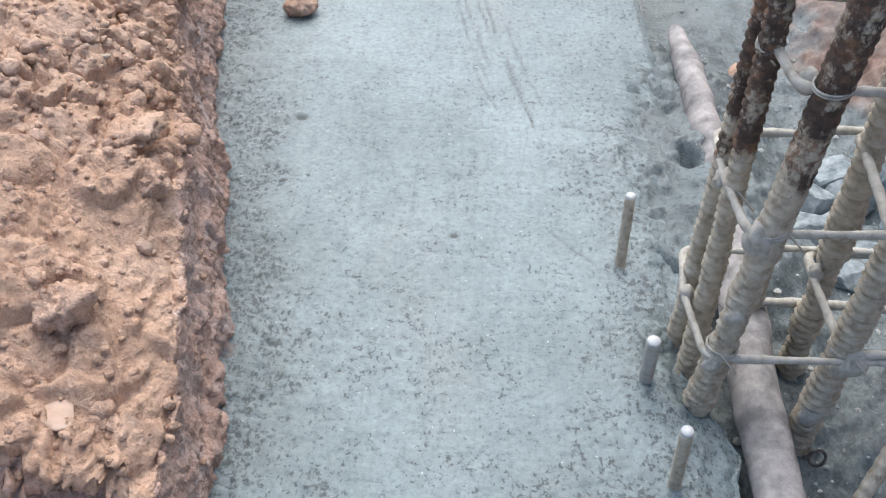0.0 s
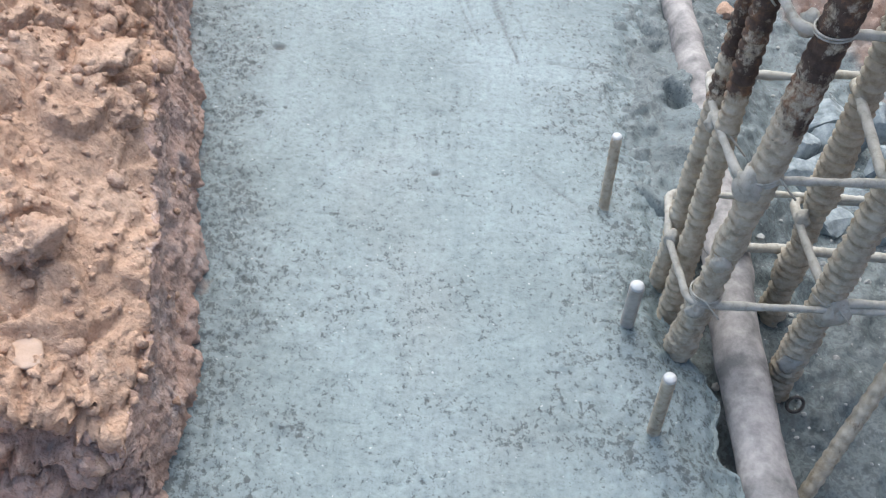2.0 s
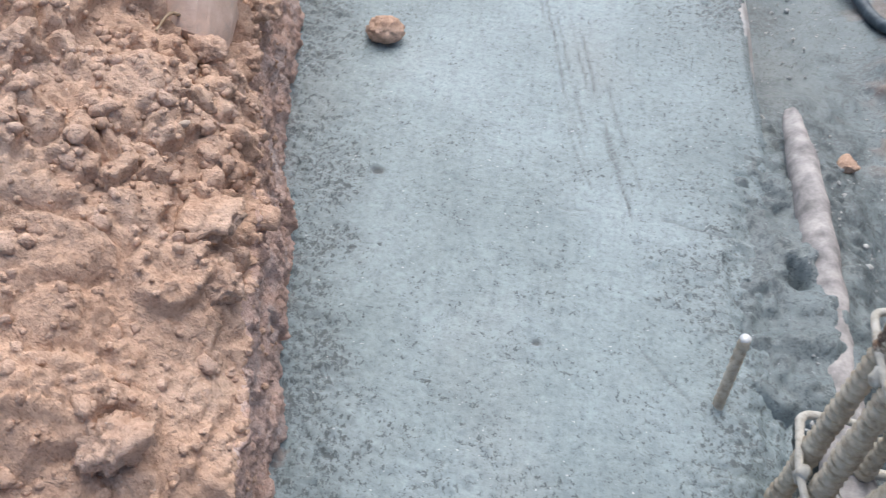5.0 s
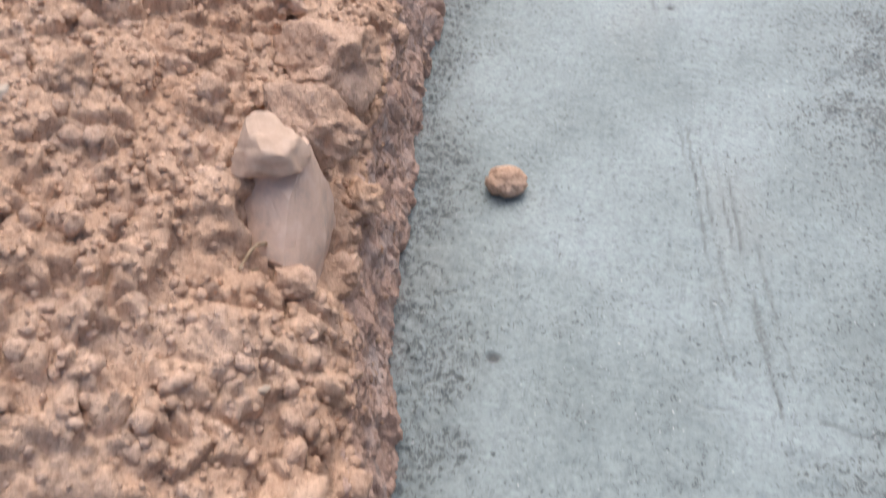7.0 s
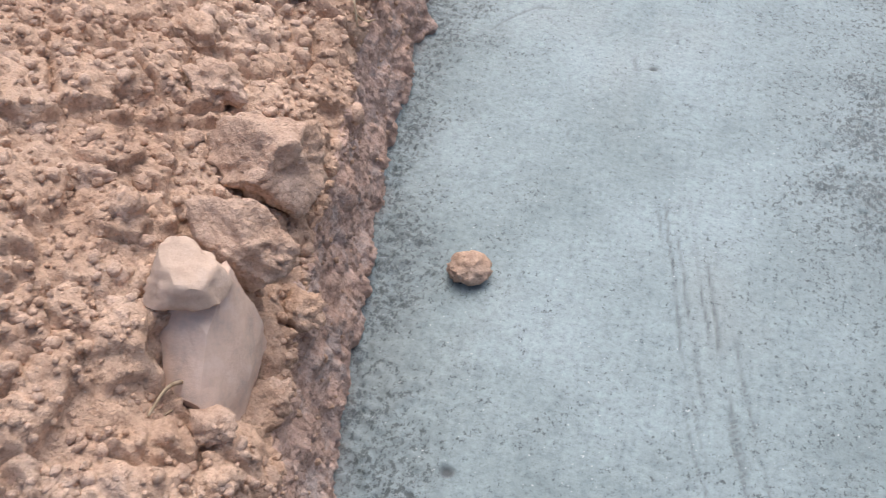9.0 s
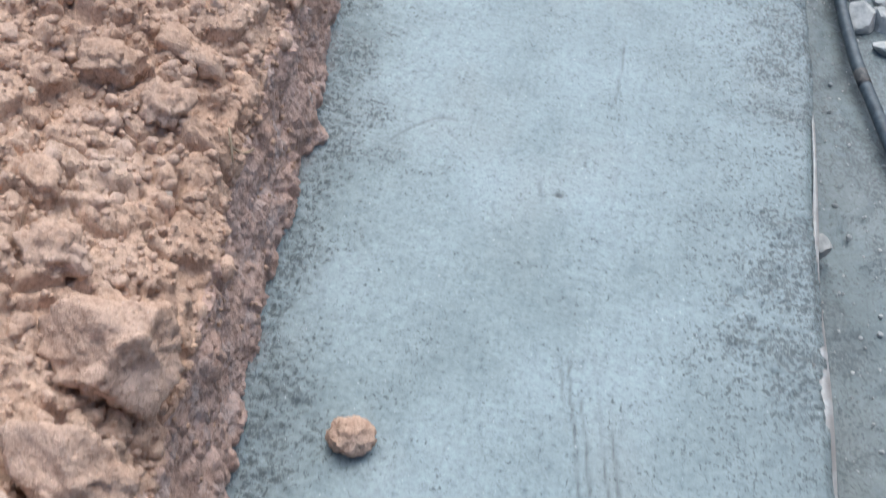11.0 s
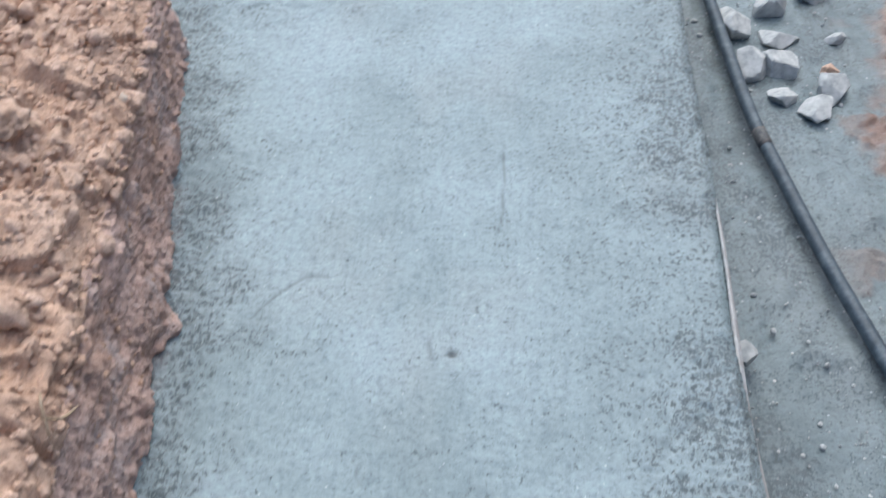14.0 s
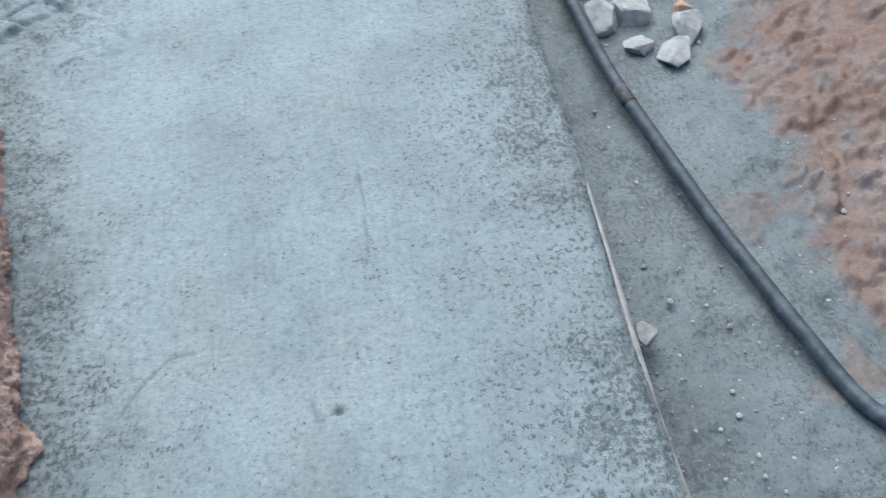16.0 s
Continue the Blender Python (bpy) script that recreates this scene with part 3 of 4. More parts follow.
# ---------------------------------------------------------------- stones and clods
def lump_mesh(name, size, seed, mat, detail=4, rough=0.18, facets=0.0, fine=0.05, square=0.0, crumb=0.0, sharp=0.0):
    """A stone or clod about its centre; facets flatten it into broken planes."""
    bm = bmesh.new()
    bmesh.ops.create_icosphere(bm, subdivisions=detail, radius=1.0)
    V = np.array([v.co[:] for v in bm.verts])
    rs = np.random.RandomState(seed)
    r = np.ones(len(V)) if not square else 1 / (np.abs(V) ** square).sum(1) ** (1 / square)
    for k in range(int(facets)):
        zc = 1 - 2 * (k + 0.5) / facets
        nrm = np.array([math.sqrt(1 - zc * zc) * math.cos(2.4 * k), math.sqrt(1 - zc * zc) * math.sin(2.4 * k), zc]) + rs.normal(0, 0.28, 3)
        nrm /= np.linalg.norm(nrm)
        h = rs.uniform(0.55, 0.74)
        r = np.minimum(r, h / np.clip(V @ nrm, 0.05, None))
    r = r * (1 + rough * fbm(V + seed * 3.7, 0.9, seed, 3) * 0.6) + fine * (lumps(V + seed, 0.35, seed + 5) - 0.4) + fine * 0.5 * fbm(V + seed, 0.16, seed + 9, 3)
    if crumb:
        r = r + crumb * (clods(V + seed, 0.42, seed + 3, 0.2) - 0.4) + 0.5 * crumb * (clods(V + seed, 0.2, seed + 4) - 0.4)
    V = V * r[:, None] * (np.array(size) / 2)
    for v, c in zip(bm.verts, V):
        v.co = c
    me = bpy.data.meshes.new(name)
    bm.to_mesh(me)
    bm.free()
    me.materials.append(mat)
    me.polygons.foreach_set("use_smooth", np.full(len(me.polygons), True))
    if sharp:
        me.set_sharp_from_angle(angle=radians(sharp))
    return me


def lump(name, place, size, seed, mat, label, category, turn=(0, 0, 0), group="", **kw):
    ob = new(name, lump_mesh(name, size, seed, mat, **kw))
    ob.matrix_world = pose(*place, *turn)
    return tagged(ob, label, category, group)


lump("clay_clod", (-0.320, 2.212, 0.025), (0.080, 0.066, 0.053), 3, CLOD, "orange clay clod lying on the grey concrete", "clod", (0, 0, 10), rough=0.3, fine=0.08, crumb=0.12)


def bank_stone(name, x, y, dz, size, seed, mat, label, category, turn=(0, 0, 0), **kw):
    return lump(name, (x, y, bank_under(x, y) + dz), size, seed, mat, label, category, turn, **kw)


def build_slab_stone():
    """A broken wedge: a ridge between the weathered top and the fresh grey side."""
    bm = bmesh.new()
    for c in ((-0.029, 0.034, 0.072), (0.015, 0.092, 0.086), (0.026, 0.082, 0.086), (0.020, 0.0, 0.048), (0.026, -0.068, -0.010), (0.046, -0.072, -0.036), (-0.022, -0.056, -0.010), (-0.050, 0.0, 0.032), (-0.046, 0.030, 0.050),
              (0.046, 0.088, -0.026), (0.060, 0.010, -0.034), (-0.05, 0.06, -0.08), (0.045, 0.09, -0.09), (0.055, -0.05, -0.10), (-0.04, -0.05, -0.09)):
        bm.verts.new(c)
    bmesh.ops.convex_hull(bm, input=bm.verts)
    bmesh.ops.delete(bm, geom=[v for v in bm.verts if not v.link_faces], context='VERTS')
    bmesh.ops.subdivide_edges(bm, edges=bm.edges, cuts=7, use_grid_fill=True)
    bmesh.ops.triangulate(bm, faces=bm.faces)
    bmesh.ops.smooth_vert(bm, verts=bm.verts, factor=0.06, use_axis_x=True, use_axis_y=True, use_axis_z=True)
    bm.normal_update()
    V = np.array([v.co[:] for v in bm.verts])
    d = 0.002 * fbm(V, 0.06, 801, 3) + 0.0015 * fbm(V, 0.018, 802, 3)
    for v, k in zip(bm.verts, d):
        v.co += v.normal * float(k)
    ob = part("slab_stone", bm, STONE, None)
    ob.data.set_sharp_from_angle(angle=radians(20))
    ob.matrix_world = pose(-0.550, 1.664, 0.425)
    return tagged(ob, "flat grey-pink stone slab tilted in the clay", "stone")


build_slab_stone()
lump("flat_stone", (-0.572, 1.716, 0.512), (0.148, 0.122, 0.100), 12, TAN_STONE, "pale tan stone resting on the grey slab stone", "stone", (0, -6, 20), facets=11, rough=0.25, fine=0.05, sharp=40)
lump("clay_boulder", (-0.586, 2.030, 0.418), (0.230, 0.205, 0.17), 13, CLOD, "large pale clay boulder on the crest of the bank", "clod", (5, 10, 30), facets=15, rough=0.3, fine=0.05, crumb=0.07, detail=5)
lump("clay_block", (-0.552, 1.832, 0.462), (0.215, 0.135, 0.13), 14, CLOD, "long clay clod beside the tan stone", "clod", (0, 12, -18), facets=15, rough=0.3, fine=0.05, crumb=0.07, detail=5)

CLODS = [(-0.754, 2.690, 0.13), (-0.736, 2.532, 0.13), (-0.641, 2.493, 0.055), (-0.826, 2.559, 0.12), (-0.826, 2.429, 0.09), (-0.918, 2.899, 0.10), (-0.824, 3.024, 0.12), (-1.00, 2.950, 0.09), (-0.717, 2.135, 0.12), (-0.801, 2.248, 0.10),
         (-0.696, 1.799, 0.10), (-0.767, 1.841, 0.08), (-0.425, 1.290, 0.13), (-0.375, 1.207, 0.07), (-0.440, 0.959, 0.13), (-0.495, 1.850, 0.10), (-0.475, 1.69, 0.08), (-0.500, 1.58, 0.07), (-0.84, 1.70, 0.10), (-0.67, 2.777, 0.08), (-0.70, 3.25, 0.09)]
for k, (cx, cy, cs) in enumerate(CLODS):
    rs = np.random.RandomState(200 + k)
    bank_stone("clay_clod", cx, cy, cs * 0.02, (cs * rs.uniform(0.85, 1.25), cs * rs.uniform(0.8, 1.1), cs * rs.uniform(0.65, 0.85)), 40 + k, CLOD if k % 3 else SPOIL,
               "rough orange clay clod bedded in the bank", "clod", (rs.uniform(-20, 20), rs.uniform(-20, 20), rs.uniform(0, 180)), group="clods of the bank", detail=4, rough=0.35, fine=0.08, facets=12, crumb=0.16)


def scatter_crumbs():
    """Loose crumbs of clay all over the bank."""
    rs = np.random.RandomState(7)
    base = []
    for k in range(6):
        bm = bmesh.new()
        bmesh.ops.create_icosphere(bm, subdivisions=1, radius=1.0)
        v = np.array([p.co[:] for p in bm.verts])
        f = np.array([[p.index for p in t.verts] for t in bm.faces])
        bm.free()
        v = v * (1 + 0.62 * (rs.rand(len(v)) - 0.5))[:, None] * rs.uniform(0.7, 1.15, 3)
        base.append((v, f))
    VV, FF, off = [], [], 0
    for _ in range(4200):
        y, u = rs.uniform(0.7, 4.05), rs.uniform(0.0, 0.62) if rs.rand() < 0.93 else rs.uniform(-0.25, 0)
        if y < 1.2 and rs.rand() < 0.75:
            continue
        x, y, z = on_bank(y, u)
        if math.hypot(x + 0.52, y - 1.655) < 0.085:
            continue
        s = min(0.0105, 0.0032 * (1 / max(rs.rand(), 0.03)) ** 0.42)
        if u < 0:
            s = min(s, 0.007)
        v, f = base[rs.randint(6)]
        a = rs.uniform(0, 6.283)
        R = np.array([[math.cos(a), -math.sin(a), 0], [math.sin(a), math.cos(a), 0], [0, 0, 1]])
        VV.append((v * s) @ R.T + (x, y + rs.uniform(-0.003, 0.003), z + 0.1 * s))
        FF.append(f + off)
        off += len(v)
    ob = mesh_ob("clay_crumbs", np.concatenate(VV), np.concatenate(FF), SPOIL)
    tagged(ob, "loose orange clay crumbs strewn over the bank", "soil crumbs", kind="stuff")


scatter_crumbs()


def scatter_clods():
    """The loose broken clods that cover the spoil."""
    rs = np.random.RandomState(77)
    base = []
    for k in range(14):
        bm = bmesh.new()
        bmesh.ops.create_icosphere(bm, subdivisions=2, radius=1.0)
        v = np.array([p.co[:] for p in bm.verts])
        f = np.array([[p.index for p in t.verts] for t in bm.faces])
        bm.free()
        r = np.ones(len(v))
        for _ in range(9):
            nrm = rs.normal(size=3)
            nrm /= np.linalg.norm(nrm)
            r = np.minimum(r, rs.uniform(0.52, 0.84) / np.clip(v @ nrm, 0.05, None))
        r = r * (1 + 0.22 * fbm(v + 9 * k, 0.9, 400 + k, 2)) + 0.16 * (clods(v + 3 * k, 0.55, 430 + k) - 0.4) + 0.035 * rs.normal(size=len(v))
        base.append((v * r[:, None], f))
    VV, FF, off = [], [], 0
    for _ in range(4600):
        y, u = rs.uniform(0.75, 4.05), rs.uniform(-0.02, 0.60)
        if y < 1.24 and rs.rand() < 0.62:
            continue
        x, y, z = on_bank(y, u)
        size = min(0.021, 0.0058 * (1 / max(rs.rand(), 0.012)) ** 0.34)
        if math.hypot(x + 0.52, y - 1.655) < 0.085:
            continue
        v, f = base[rs.randint(14)]
        R = np.array(Euler(rs.uniform(0, 6.283, 3)).to_matrix())
        VV.append(((v * rs.uniform(0.78, 1.25, 3)) @ R.T) * (size, size, size * 0.85) + (x, y, z - 0.2 * size))
        FF.append(f + off)
        off += len(v)
    ob = mesh_ob("clay_clods", np.concatenate(VV), np.concatenate(FF), CLOD)
    tagged(ob, "broken orange clay clods packed over the spoil", "soil clods", kind="stuff")


scatter_clods()


# ---------------------------------------------------------------- rubble on the lower ground
def ground_stone(x, y, size, seed, mat, label, turn=0, sink=0.3, name="rubble_stone", group="rubble beside the strip"):
    z = float(ground_height(np.array([x]), np.array([y]))[0]) + size[2] * (0.5 - sink) * 0.8
    return lump(name, (x, y, z), size, seed, mat, label, "stone", (random.Random(seed).uniform(-12, 12), random.Random(seed + 1).uniform(-12, 12), turn), group, facets=9, rough=0.08, fine=0.02, detail=4, sharp=22)


for k, (x, y, sx, sy, sz, turn) in enumerate([(0.815, 4.07, 0.115, 0.10, 0.08, 15), (0.945, 3.98, 0.095, 0.11, 0.075, -20), (0.885, 3.885, 0.105, 0.085, 0.06, 30), (0.80, 3.935, 0.075, 0.06, 0.05, 0),
                                              (0.737, 4.07, 0.09, 0.12, 0.09, -30), (0.715, 4.25, 0.09, 0.13, 0.08, 10), (0.83, 4.35, 0.08, 0.12, 0.10, -15), (0.825, 4.19, 0.12, 0.07, 0.05, 5),
                                              (1.01, 4.22, 0.07, 0.035, 0.035, 25), (0.98, 4.43, 0.12, 0.06, 0.06, 40), (0.755, 4.53, 0.07, 0.04, 0.03, 0)]):
    ground_stone(x, y, (1.25 * sx, 1.25 * sy, 1.25 * sz), 500 + k, RUBBLE, "angular broken stone powdered with grey cement", turn)
ground_stone(0.955, 4.065, (0.06, 0.05, 0.045), 530, CLOD, "small orange clay clod among the rubble", name="clay_clod", group="")
for k, (x, y, sx, sy, sz, turn) in enumerate([(0.815, 1.72, 0.11, 0.09, 0.08, 10), (0.92, 1.81, 0.10, 0.09, 0.08, 40), (0.82, 1.63, 0.12, 0.08, 0.07, -5), (0.935, 1.74, 0.09, 0.10, 0.09, 70), (0.93, 1.555, 0.11, 0.06, 0.05, 5),
                                              (0.93, 1.49, 0.09, 0.08, 0.06, 50), (0.86, 1.495, 0.07, 0.06, 0.05, 20), (0.88, 1.66, 0.08, 0.07, 0.06, 0), (1.02, 1.66, 0.11, 0.10, 0.09, 33), (1.02, 1.82, 0.12, 0.09, 0.08, 80), (0.86, 1.57, 0.07, 0.05, 0.04, 15)]):
    ground_stone(x, y, (1.3 * sx, 1.3 * sy, 1.3 * sz), 560 + k, DARK_RUBBLE, "wet grey broken stone behind the reinforcement cage", turn, group="stones behind the cage")
ground_stone(0.76, 2.21, (0.07, 0.06, 0.04), 600, CLOD, "small brown clay clod on grey slurry", name="clay_clod", group="")
ground_stone(0.560, 3.05, (0.05, 0.075, 0.07), 601, RUBBLE, "lump of concrete stuck beside the cast edge", sink=-0.35, group="")


def scatter_grit():
    rs = np.random.RandomState(17)
    bm = bmesh.new()
    bmesh.ops.create_icosphere(bm, subdivisions=1, radius=1.0)
    v0 = np.array([p.co[:] for p in bm.verts])
    f0 = np.array([[p.index for p in t.verts] for t in bm.faces])
    bm.free()
    VV, FF, off = [], [], 0
    for _ in range(900):
        y = rs.uniform(0.9, 4.6)
        x = float(right_edge(y)) + 0.03 + abs(rs.normal(0, 0.3))
        if x > 1.5:
            continue
        s = 0.0025 * (1 / max(rs.rand(), 0.04)) ** 0.40
        z = float(ground_height(np.array([x]), np.array([y]))[0])
        v = v0 * (1 + 0.3 * (rs.rand(len(v0)) - 0.5))[:, None] * rs.uniform(0.6, 1.2, 3) * s
        VV.append(v + (x, y, z + 0.001))
        FF.append(f0 + off)
        off += len(v)
    ob = mesh_ob("gravel_grit", np.concatenate(VV), np.concatenate(FF), RUBBLE, False)
    tagged(ob, "grey cement crumbs scattered over the lower ground", "grit", kind="stuff")


scatter_grit()


# ---------------------------------------------------------------- half-buried pole beside the strip
def build_pole():
    pts = rounded([(0.60, 0.55, -0.055), (0.596, 0.95, -0.045), (0.592, 1.17, -0.038), (0.607, 1.40, -0.030), (0.611, 1.70, -0.022), (0.598, 1.97, -0.012), (0.584, 2.20, -0.006)], 0.1, 6, 0.012)
    n = len(pts)
    pa = np.array([p[:] for p in pts])
    wav = fbm(pa, 0.12, 120, 3)
    thick = np.interp(pa[:, 1], (0.55, 0.95, 1.17, 1.4, 1.7, 2.0, 2.2), (0.038, 0.036, 0.043, 0.041, 0.036, 0.030, 0.024))
    ang = np.arange(20) * 2 * math.pi / 20
    bark = fbm(np.stack([np.tile(0.04 * np.cos(ang), n), np.repeat(pa[:, 1], 20) * 0.5, np.tile(0.04 * np.sin(ang), n)], 1), 0.03, 121, 4).reshape(n, 20)

    def radius(i, j):
        endr = min(1.0, 0.55 + (n - 1 - i) * 0.18)
        return (thick[i] + 0.004 * wav[i] + 0.0035 * bark[i, j]) * endr
    V, F = tube_data(pts, radius, 20)
    return tagged(mesh_ob("wooden_pole", V, F, LOGWOOD), "cement-smeared round pole half buried beside the strip", "pole")


build_pole()


# ---------------------------------------------------------------- reinforcement
def bar_mesh(name, p0, p1, r, parent, seed, ribbed=True, crust=0.35):
    """A deformed bar, its ribs worn under mortar splashes."""
    a, b = Vector(p0), Vector(p1)
    length = (b - a).length
    n = int(length / 0.0034)
    pts = [a + (b - a) * (i / n) for i in range(n + 1)]
    pa = np.array([p[:] for p in pts])
    thick = fbm(pa, 0.06, seed, 3)
    low = step(0.42, 0.05, pa[:, 2])
    sides = 16
    jit = np.random.RandomState(seed).rand(n + 1, sides)

    def radius(i, j):
        rib = (0.17 if ribbed else 0.07) if (i + (2 if j > sides // 2 else 0)) % 5 < 2 else 0.0
        return r * (1 + rib + (0.24 * thick[i] + 0.16 * jit[i, j]) * (0.25 + low[i]) * crust / 0.35)
    V, F = tube_data(pts, radius, sides)
    ob = mesh_ob(name, V, F, STEEL, True, parent)
    va = np.array([v[:] for v in V])
    at = ob.data.attributes.new("splash", 'FLOAT', 'POINT')
    at.data.foreach_set("value", (-0.10 + 0.36 * step(0.58, 0.30, va[:, 2] + 0.08 * fbm(va, 0.08, seed + 1)) + 0.16 * crust).astype(np.float32))
    return ob


def stirrup(points, parent, seed, r=0.0058, name="stirrup", mat=None):
    pts = rounded(points, 0.022, 5, 0.006)
    pa = np.array([p[:] for p in pts])
    thick = fbm(pa, 0.03, seed, 3)
    jit = np.random.RandomState(seed).rand(len(pts), 10)
    V, F = tube_data(pts, lambda i, j: r * (1 + 0.22 * thick[i] + 0.2 * jit[i, j]), 10)
    return mesh_ob(name, V, F, mat or TIE, True, parent)


def tie_wire(c, r, parent, seed):
    """Two turns of binding wire round a crossing, with a twisted tail."""
    rs = random.Random(seed)
    tilt = Euler((rs.uniform(-0.3, 0.3), rs.uniform(-0.25, 0.25), rs.uniform(0, 6))).to_matrix()
    pts = [Vector(c) + tilt @ Vector((r * math.cos(t), r * math.sin(t), 0.004 * t / 6.28)) for t in np.linspace(0, 13.5, 44)]
    pts += [pts[-1] + Vector((0.008 * k, -0.006 * k, -0.007 * k)) for k in (1, 2, 3)]
    V, F = tube_data(pts, lambda i, j: 0.0017, 6)
    return mesh_ob("tie_wire", V, F, TIE, True, parent)


def build_cage():
    cage = tagged(new("reinforcement_cage"), "rusty steel bar cage with mortar-crusted stirrups, standing in the pit", "rebar cage")
    cage.location = (0, 0, 0)
    top = 1.25
    bars = [((0.475, 1.093), 0.105, 0.0220, False, 0.5), ((0.488, 1.180), -0.026, 0.0150, True, 0.35), ((0.470, 1.240), 0.006, 0.0140, True, 0.2), ((0.672, 1.100), 0.060, 0.0205, True, 0.4),
            ((0.701, 1.270), -0.016, 0.0195, True, 0.4), ((0.604, 1.300), 0.03, 0.0130, True, 0.3), ((0.965, 1.10), 0.04, 0.017, True, 0.3), ((0.965, 1.27), 0.04, 0.017, True, 0.3)]
    for k, ((x, y), lean, r, ribbed, crust) in enumerate(bars):
        bar_mesh("vertical_bar", (x, y, -0.16), (x + lean, y - 0.004, top), r, cage, 130 + k, ribbed, crust)
    for k, z in enumerate((0.126, 0.378, 0.612, 0.86, 1.11), 1):
        tilt, e = 0.005 * (-1) ** k, 0.05 * (z - 0.126)
        stirrup([(0.63 + e, 1.304, z), (0.464 + 0.4 * e, 1.306, z + 0.002), (0.450 + e, 1.195, z + 0.008), (0.470 + e, 1.074 + e, z - 0.005), (0.69 + e, 1.076 + 0.6 * e, z + tilt), (0.985 + e, 1.08, z), (0.985 + e, 1.31, z), (0.59 + e, 1.308, z + 0.008)], cage, 160 + k)
        stirrup([(0.80 + e, 1.312, z - 0.006), (0.672 + e, 1.308, z), (0.668 + e, 1.235, z + 0.006), (0.679 - 0.5 * e, 1.082, z + 0.006), (0.80 + e, 1.084, z + 0.005), (0.83 + e, 1.31, z), (0.74 + e, 1.315, z - 0.004)], cage, 180 + k, 0.0068)
        for j, (x, y, r) in enumerate(((0.475 + 0.0745 * (z + 0.16), 1.092, 0.021), (0.488 - 0.0184 * (z + 0.16), 1.181, 0.014), (0.672 + 0.0426 * (z + 0.16), 1.099, 0.020))):
            tie_wire((x, y, z), r + 0.003, cage, 10 * k + j)
    # mortar left clinging where bars and stirrups cross
    for k, (x, y, z, r) in enumerate(((0.500, 1.086, 0.366, 0.060), (0.484, 1.080, 0.112, 0.044), (0.466, 1.200, 0.374, 0.036), (0.690, 1.084, 0.112, 0.066), (0.456, 1.196, 0.132, 0.034), (0.676, 1.09, -0.03, 0.056), (0.512, 1.118, 0.604, 0.040), (0.672, 1.25, 0.14, 0.036), (0.495, 1.078, 0.215, 0.040))):
        clump = new("mortar_clump", lump_mesh("mortar_clump", (0.72 * r, 0.65 * r, 0.9 * r), 230 + k, TIE, detail=3, rough=0.5, fine=0.12, crumb=0.2))
        clump.matrix_world = pose(x, y, z, 0, 0, 40 * k)
        clump.parent = cage
        tagged(clump, "crusted pale mortar on a crossing")
    stirrup([(0.57, 1.302, 0.004), (0.68, 1.303, 0.006), (0.93, 1.30, -0.004)], cage, 158, 0.0078, "cross_bar")
    return cage


build_cage()


def stub(x, y, z0, height, r, seed, lean=(0.0, 0.0), label="short upright steel dowel set in the concrete"):
    ob = tagged(new("steel_dowel"), label, "dowel", "dowels along the strip")
    ob.location = (x, y, z0)
    n = max(8, int((height + 0.05) / 0.004))
    rs = np.random.RandomState(seed)
    jit = rs.rand(n + 1, 12)
    pts = [Vector((lean[0] * (h - 0.05), lean[1] * (h - 0.05), h - 0.05)) for h in np.linspace(0, height + 0.05, n + 1)]
    V, F = tube_data(pts, lambda i, j: r * (1 + (0.10 if i % 4 < 2 else 0) + 0.10 * jit[i, j]), 12)
    b = mesh_ob("bar", V, F, STEEL if seed != 2 else MORTAR, True, ob)
    at = b.data.attributes.new("splash", 'FLOAT', 'POINT')
    at.data.foreach_set("value", np.full(len(V), 0.2, dtype=np.float32))
    bm = bmesh.new()
    bmesh.ops.create_cone(bm, cap_ends=True, segments=14, radius1=r * 1.08, radius2=r * 0.92, depth=0.006)
    bmesh.ops.translate(bm, verts=bm.verts, vec=pts[-1] + Vector((0, 0, 0.002)))
    part("cut_end", bm, CUT_END, ob, "bright sheared bar end")
    return ob


stub(0.381, 1.382, 0.0, 0.139, 0.0088, 1, (0.03, 0.27))
stub(0.402, 1.126, 0.0, 0.115, 0.0105, 2, (-0.05, -0.16), "short steel dowel caked in pale mortar")
stub(0.424, 0.922, 0.0, 0.166, 0.0090, 3, (-0.07, -0.11))
stub(0.70, 0.915, -0.10, 0.165, 0.0115, 4, (0.52, 0.62))


# ---------------------------------------------------------------- hose, film, bits
HOSE_LINE = [(0.58, 6.2), (0.60, 5.2), (0.613, 4.74), (0.645, 4.38), (0.667, 4.09), (0.692, 3.82), (0.735, 3.58), (0.782, 3.34), (0.825, 3.16), (0.868, 2.99), (0.92, 2.82), (0.985, 2.70), (1.09, 2.53), (1.40, 2.22), (2.3, 1.7), (3.5, 1.2)]


def spline(pts, gap):
    P = [Vector(p) for p in pts]
    out = []
    for i in range(len(P) - 1):
        a, b, c, d = P[max(i - 1, 0)], P[i], P[i + 1], P[min(i + 2, len(P) - 1)]
        k = max(2, int((c - b).length / gap))
        for s in range(k):
            t = s / k
            out.append(0.5 * (2 * b + (c - a) * t + (2 * a - 5 * b + 4 * c - d) * t * t + (3 * b - a - 3 * c + d) * t ** 3))
    return out + [P[-1]]


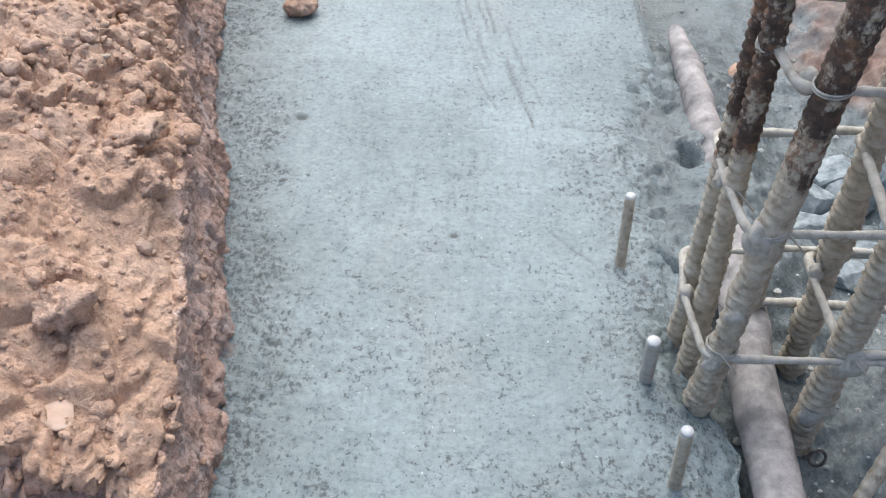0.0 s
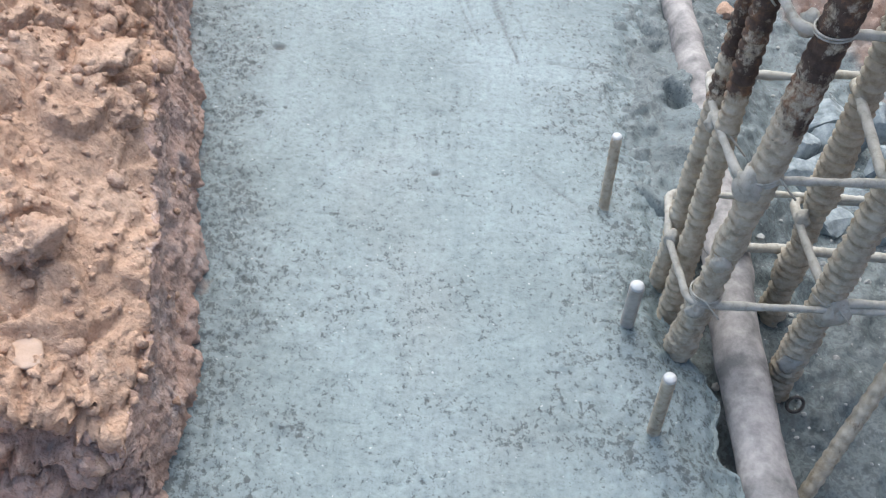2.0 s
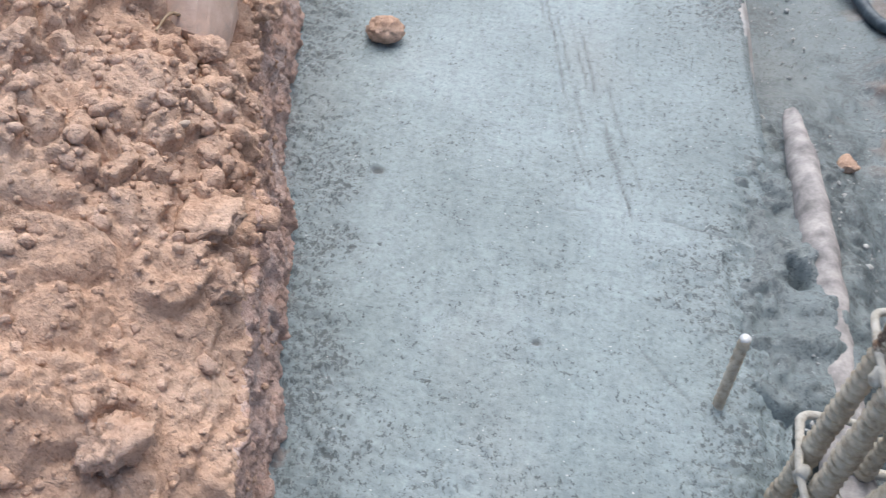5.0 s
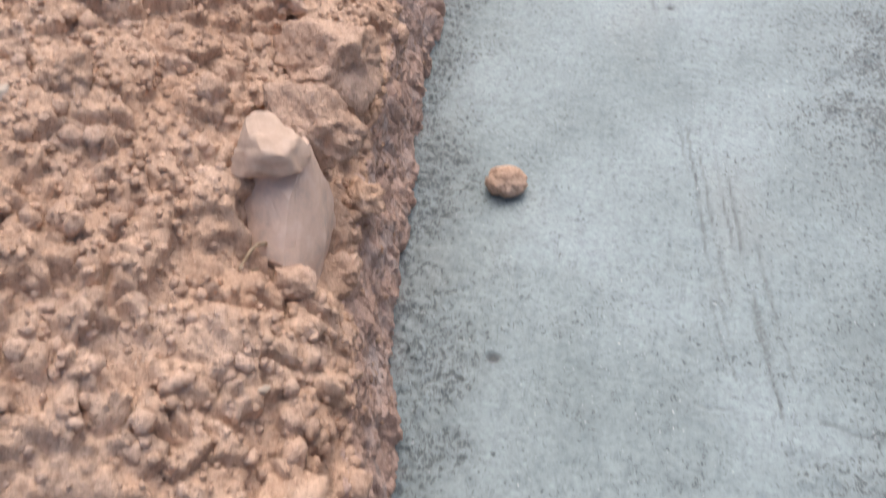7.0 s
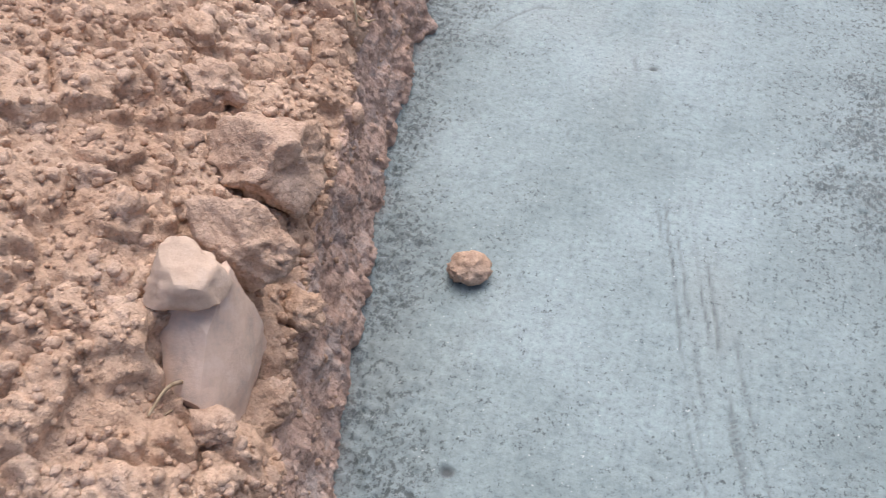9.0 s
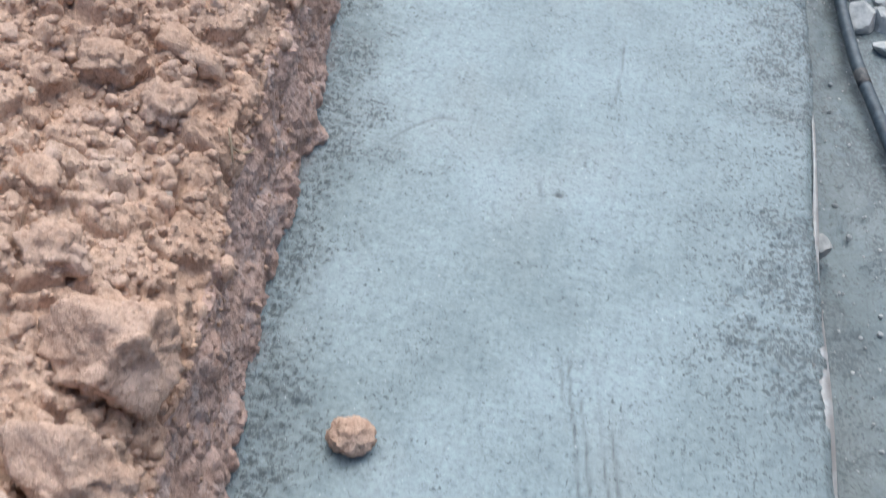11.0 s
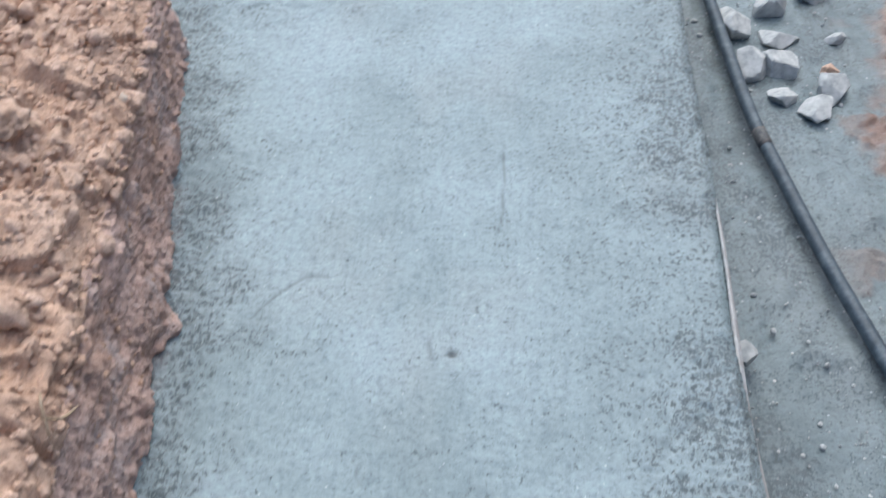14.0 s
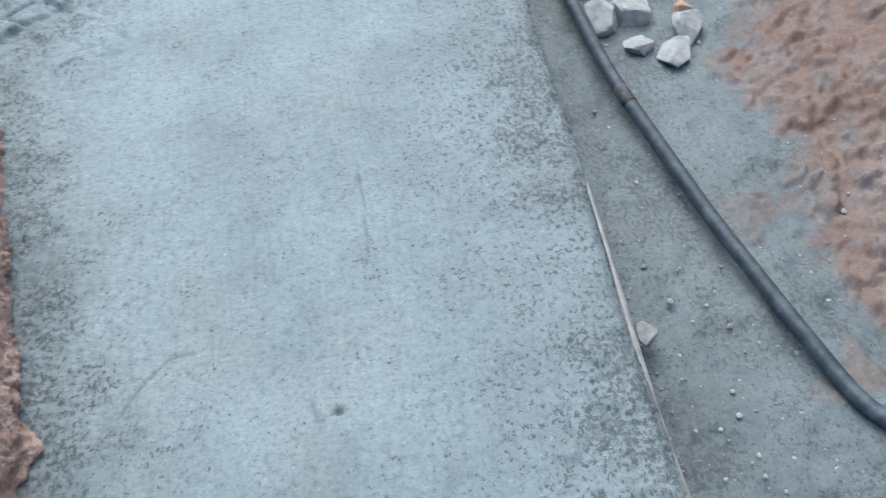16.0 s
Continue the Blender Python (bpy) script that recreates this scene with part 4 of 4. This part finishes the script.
def build_hose():
    ob = tagged(new("rubber_hose"), "dusty black rubber hose lying beside the concrete strip", "hose")
    line = [(x, y, max(-0.135, float(ground_height(np.array([x]), np.array([y]))[0]) + 0.020)) for x, y in HOSE_LINE]
    pts = spline(line, 0.03)
    V, F = tube_data(pts, lambda i, j: 0.0175, 18)
    mesh_ob("hose_body", V, F, HOSE, True, ob)
    near = min(range(len(pts)), key=lambda i: (pts[i] - Vector((0.70, 3.74, -0.14))).length)
    V, F = tube_data(pts[near - 1:near + 2], lambda i, j: 0.0182, 18)
    tagged(mesh_ob("joint_sleeve", V, F, WORN, True, ob), "scuffed grey joint sleeve")
    return ob


build_hose()


def build_film():
    """The edge of plastic sheet caught along the cast side."""
    pts = spline([(float(right_edge(y)) + dx, y, z) for y, dx, z in ((2.2, 0.012, -0.06), (2.45, 0.010, -0.014), (2.62, 0.006, -0.010), (2.82, 0.008, -0.03), (3.0, 0.007, -0.014), (3.12, 0.006, -0.006), (3.3, 0.006, -0.008), (3.42, 0.007, -0.03))], 0.02)
    V, F = [], []
    for i, p in enumerate(pts):
        w = 0.012 + 0.004 * math.sin(i * 0.7)
        lap = 0.006 + 0.026 * max(0.0, min(1.0, (3.15 - p.y) / 0.6))
        V += [p + Vector((-lap, 0, 0.006)), p + Vector((0.003, 0, 0.002)), p + Vector((0.006, 0, -w)), p + Vector((0.003, 0, -w))]
    for i in range(len(pts) - 1):
        for j in range(4):
            F.append((4 * i + j, 4 * i + (j + 1) % 4, 4 * i + 4 + (j + 1) % 4, 4 * i + 4 + j))
    F += [(3, 2, 1, 0), tuple(4 * (len(pts) - 1) + j for j in range(4))]
    return tagged(mesh_ob("plastic_sheet_edge", V, F, FILM), "strip of white plastic film along the cast concrete edge", "plastic film")


build_film()


# ---------------------------------------------------------------- small things
def bent_strand(name, pts, r, mat, label, category):
    P = spline(pts, 0.006)
    n = len(P)
    V, F = tube_data(P, lambda i, j: r * (0.55 + 0.45 * math.sin(math.pi * (i + 0.6) / (n + 0.2))), 7)
    return tagged(mesh_ob(name, V, F, mat), label, category)


def bank_line(points, lift):
    return [(x, y, bank_under(x, y) + lift + dz) for x, y, dz in points]


bent_strand("dry_root", bank_line([(-0.566, 1.555, 0.0), (-0.559, 1.60, 0.012), (-0.546, 1.638, 0.02), (-0.532, 1.672, 0.012), (-0.525, 1.69, -0.01)], 0.006), 0.0030, STRAW, "dry bent root sticking out of the clay", "root")
bent_strand("dry_root", bank_line([(-0.556, 1.57, 0.0), (-0.552, 1.61, 0.008), (-0.54, 1.64, 0.014)], 0.004), 0.0020, STRAW, "dry bent root sticking out of the clay", "root")
bent_strand("straw", bank_line([(-0.632, 2.555, 0.0), (-0.620, 2.53, 0.012), (-0.607, 2.50, 0.004)], 0.008), 0.0022, STRAW, "dry straw stalk lying on the clay crest", "straw")
bent_strand("straw", bank_line([(-0.595, 2.57, 0.006), (-0.605, 2.54, 0.012), (-0.618, 2.515, 0.004)], 0.010), 0.0024, STRAW, "dry straw stalk lying on the clay crest", "straw")

PALE = plain_material("pale_mineral_stone", [(0.46, 0.36, 0.28), (0.56, 0.46, 0.37), (0.64, 0.56, 0.48)], 30, 0.85, 0.5)
for k, (x, y, sx, sy, sz) in enumerate([(-0.99, 2.50, 0.03, 0.02, 0.02), (-0.90, 2.43, 0.022, 0.03, 0.02), (-0.895, 1.63, 0.045, 0.03, 0.03), (-0.705, 3.25, 0.06, 0.045, 0.04), (-0.425, 0.835, 0.10, 0.055, 0.012), (-0.66, 2.36, 0.02, 0.02, 0.015), (-0.48, 1.40, 0.02, 0.016, 0.014)]):
    bank_stone("pale_stone", x, y, -sz * 0.05, (sx, sy, sz), 700 + k, TAN_STONE if k == 4 else PALE, "pale whitish stone chip lying in the clay", "stone", (0, 0, 37 * k), group="pale chips", facets=9, rough=0.15, fine=0.04, detail=3)
lump("pale_stone", (-0.330, 0.975, 0.235), (0.022, 0.06, 0.055), 720, PALE, "whitish crumbling stone in the trench face", "stone", (0, 20, 5), "pale chips", facets=10, rough=0.3, fine=0.12)
lump("pale_stone", (-0.304, 0.905, 0.035), (0.035, 0.04, 0.06), 721, PALE, "whitish crumbling stone in the trench face", "stone", (0, 10, 15), "pale chips", facets=10, rough=0.25, fine=0.08)


def wire_ring(c, r):
    pts = [Vector((c[0] + r * math.cos(t), c[1] + 0.4 * r * math.sin(t), c[2] + r * math.sin(t))) for t in np.linspace(0, 6.283, 25)[:-1]]
    V, F = tube_data(pts, lambda i, j: 0.003, 8, False, True)
    return tagged(mesh_ob("wire_ring", V, F, WIRE), "small dark ring of tie wire on the pit floor", "wire")


wire_ring((0.699, 1.060, -0.113), 0.014)

for k, (x, y, sx) in enumerate(((-1.02, 4.46, 0.10), (-0.99, 4.30, 0.08))):
    lump("broken_stone", (x, y, 0.012), (sx, 0.8 * sx, 0.6 * sx), 740 + k, DARK_RUBBLE, "dark broken stone lying at the end of the bank", "stone", (0, 0, 50 * k), "stones at the bank end", facets=9, rough=0.1, fine=0.03, sharp=24)
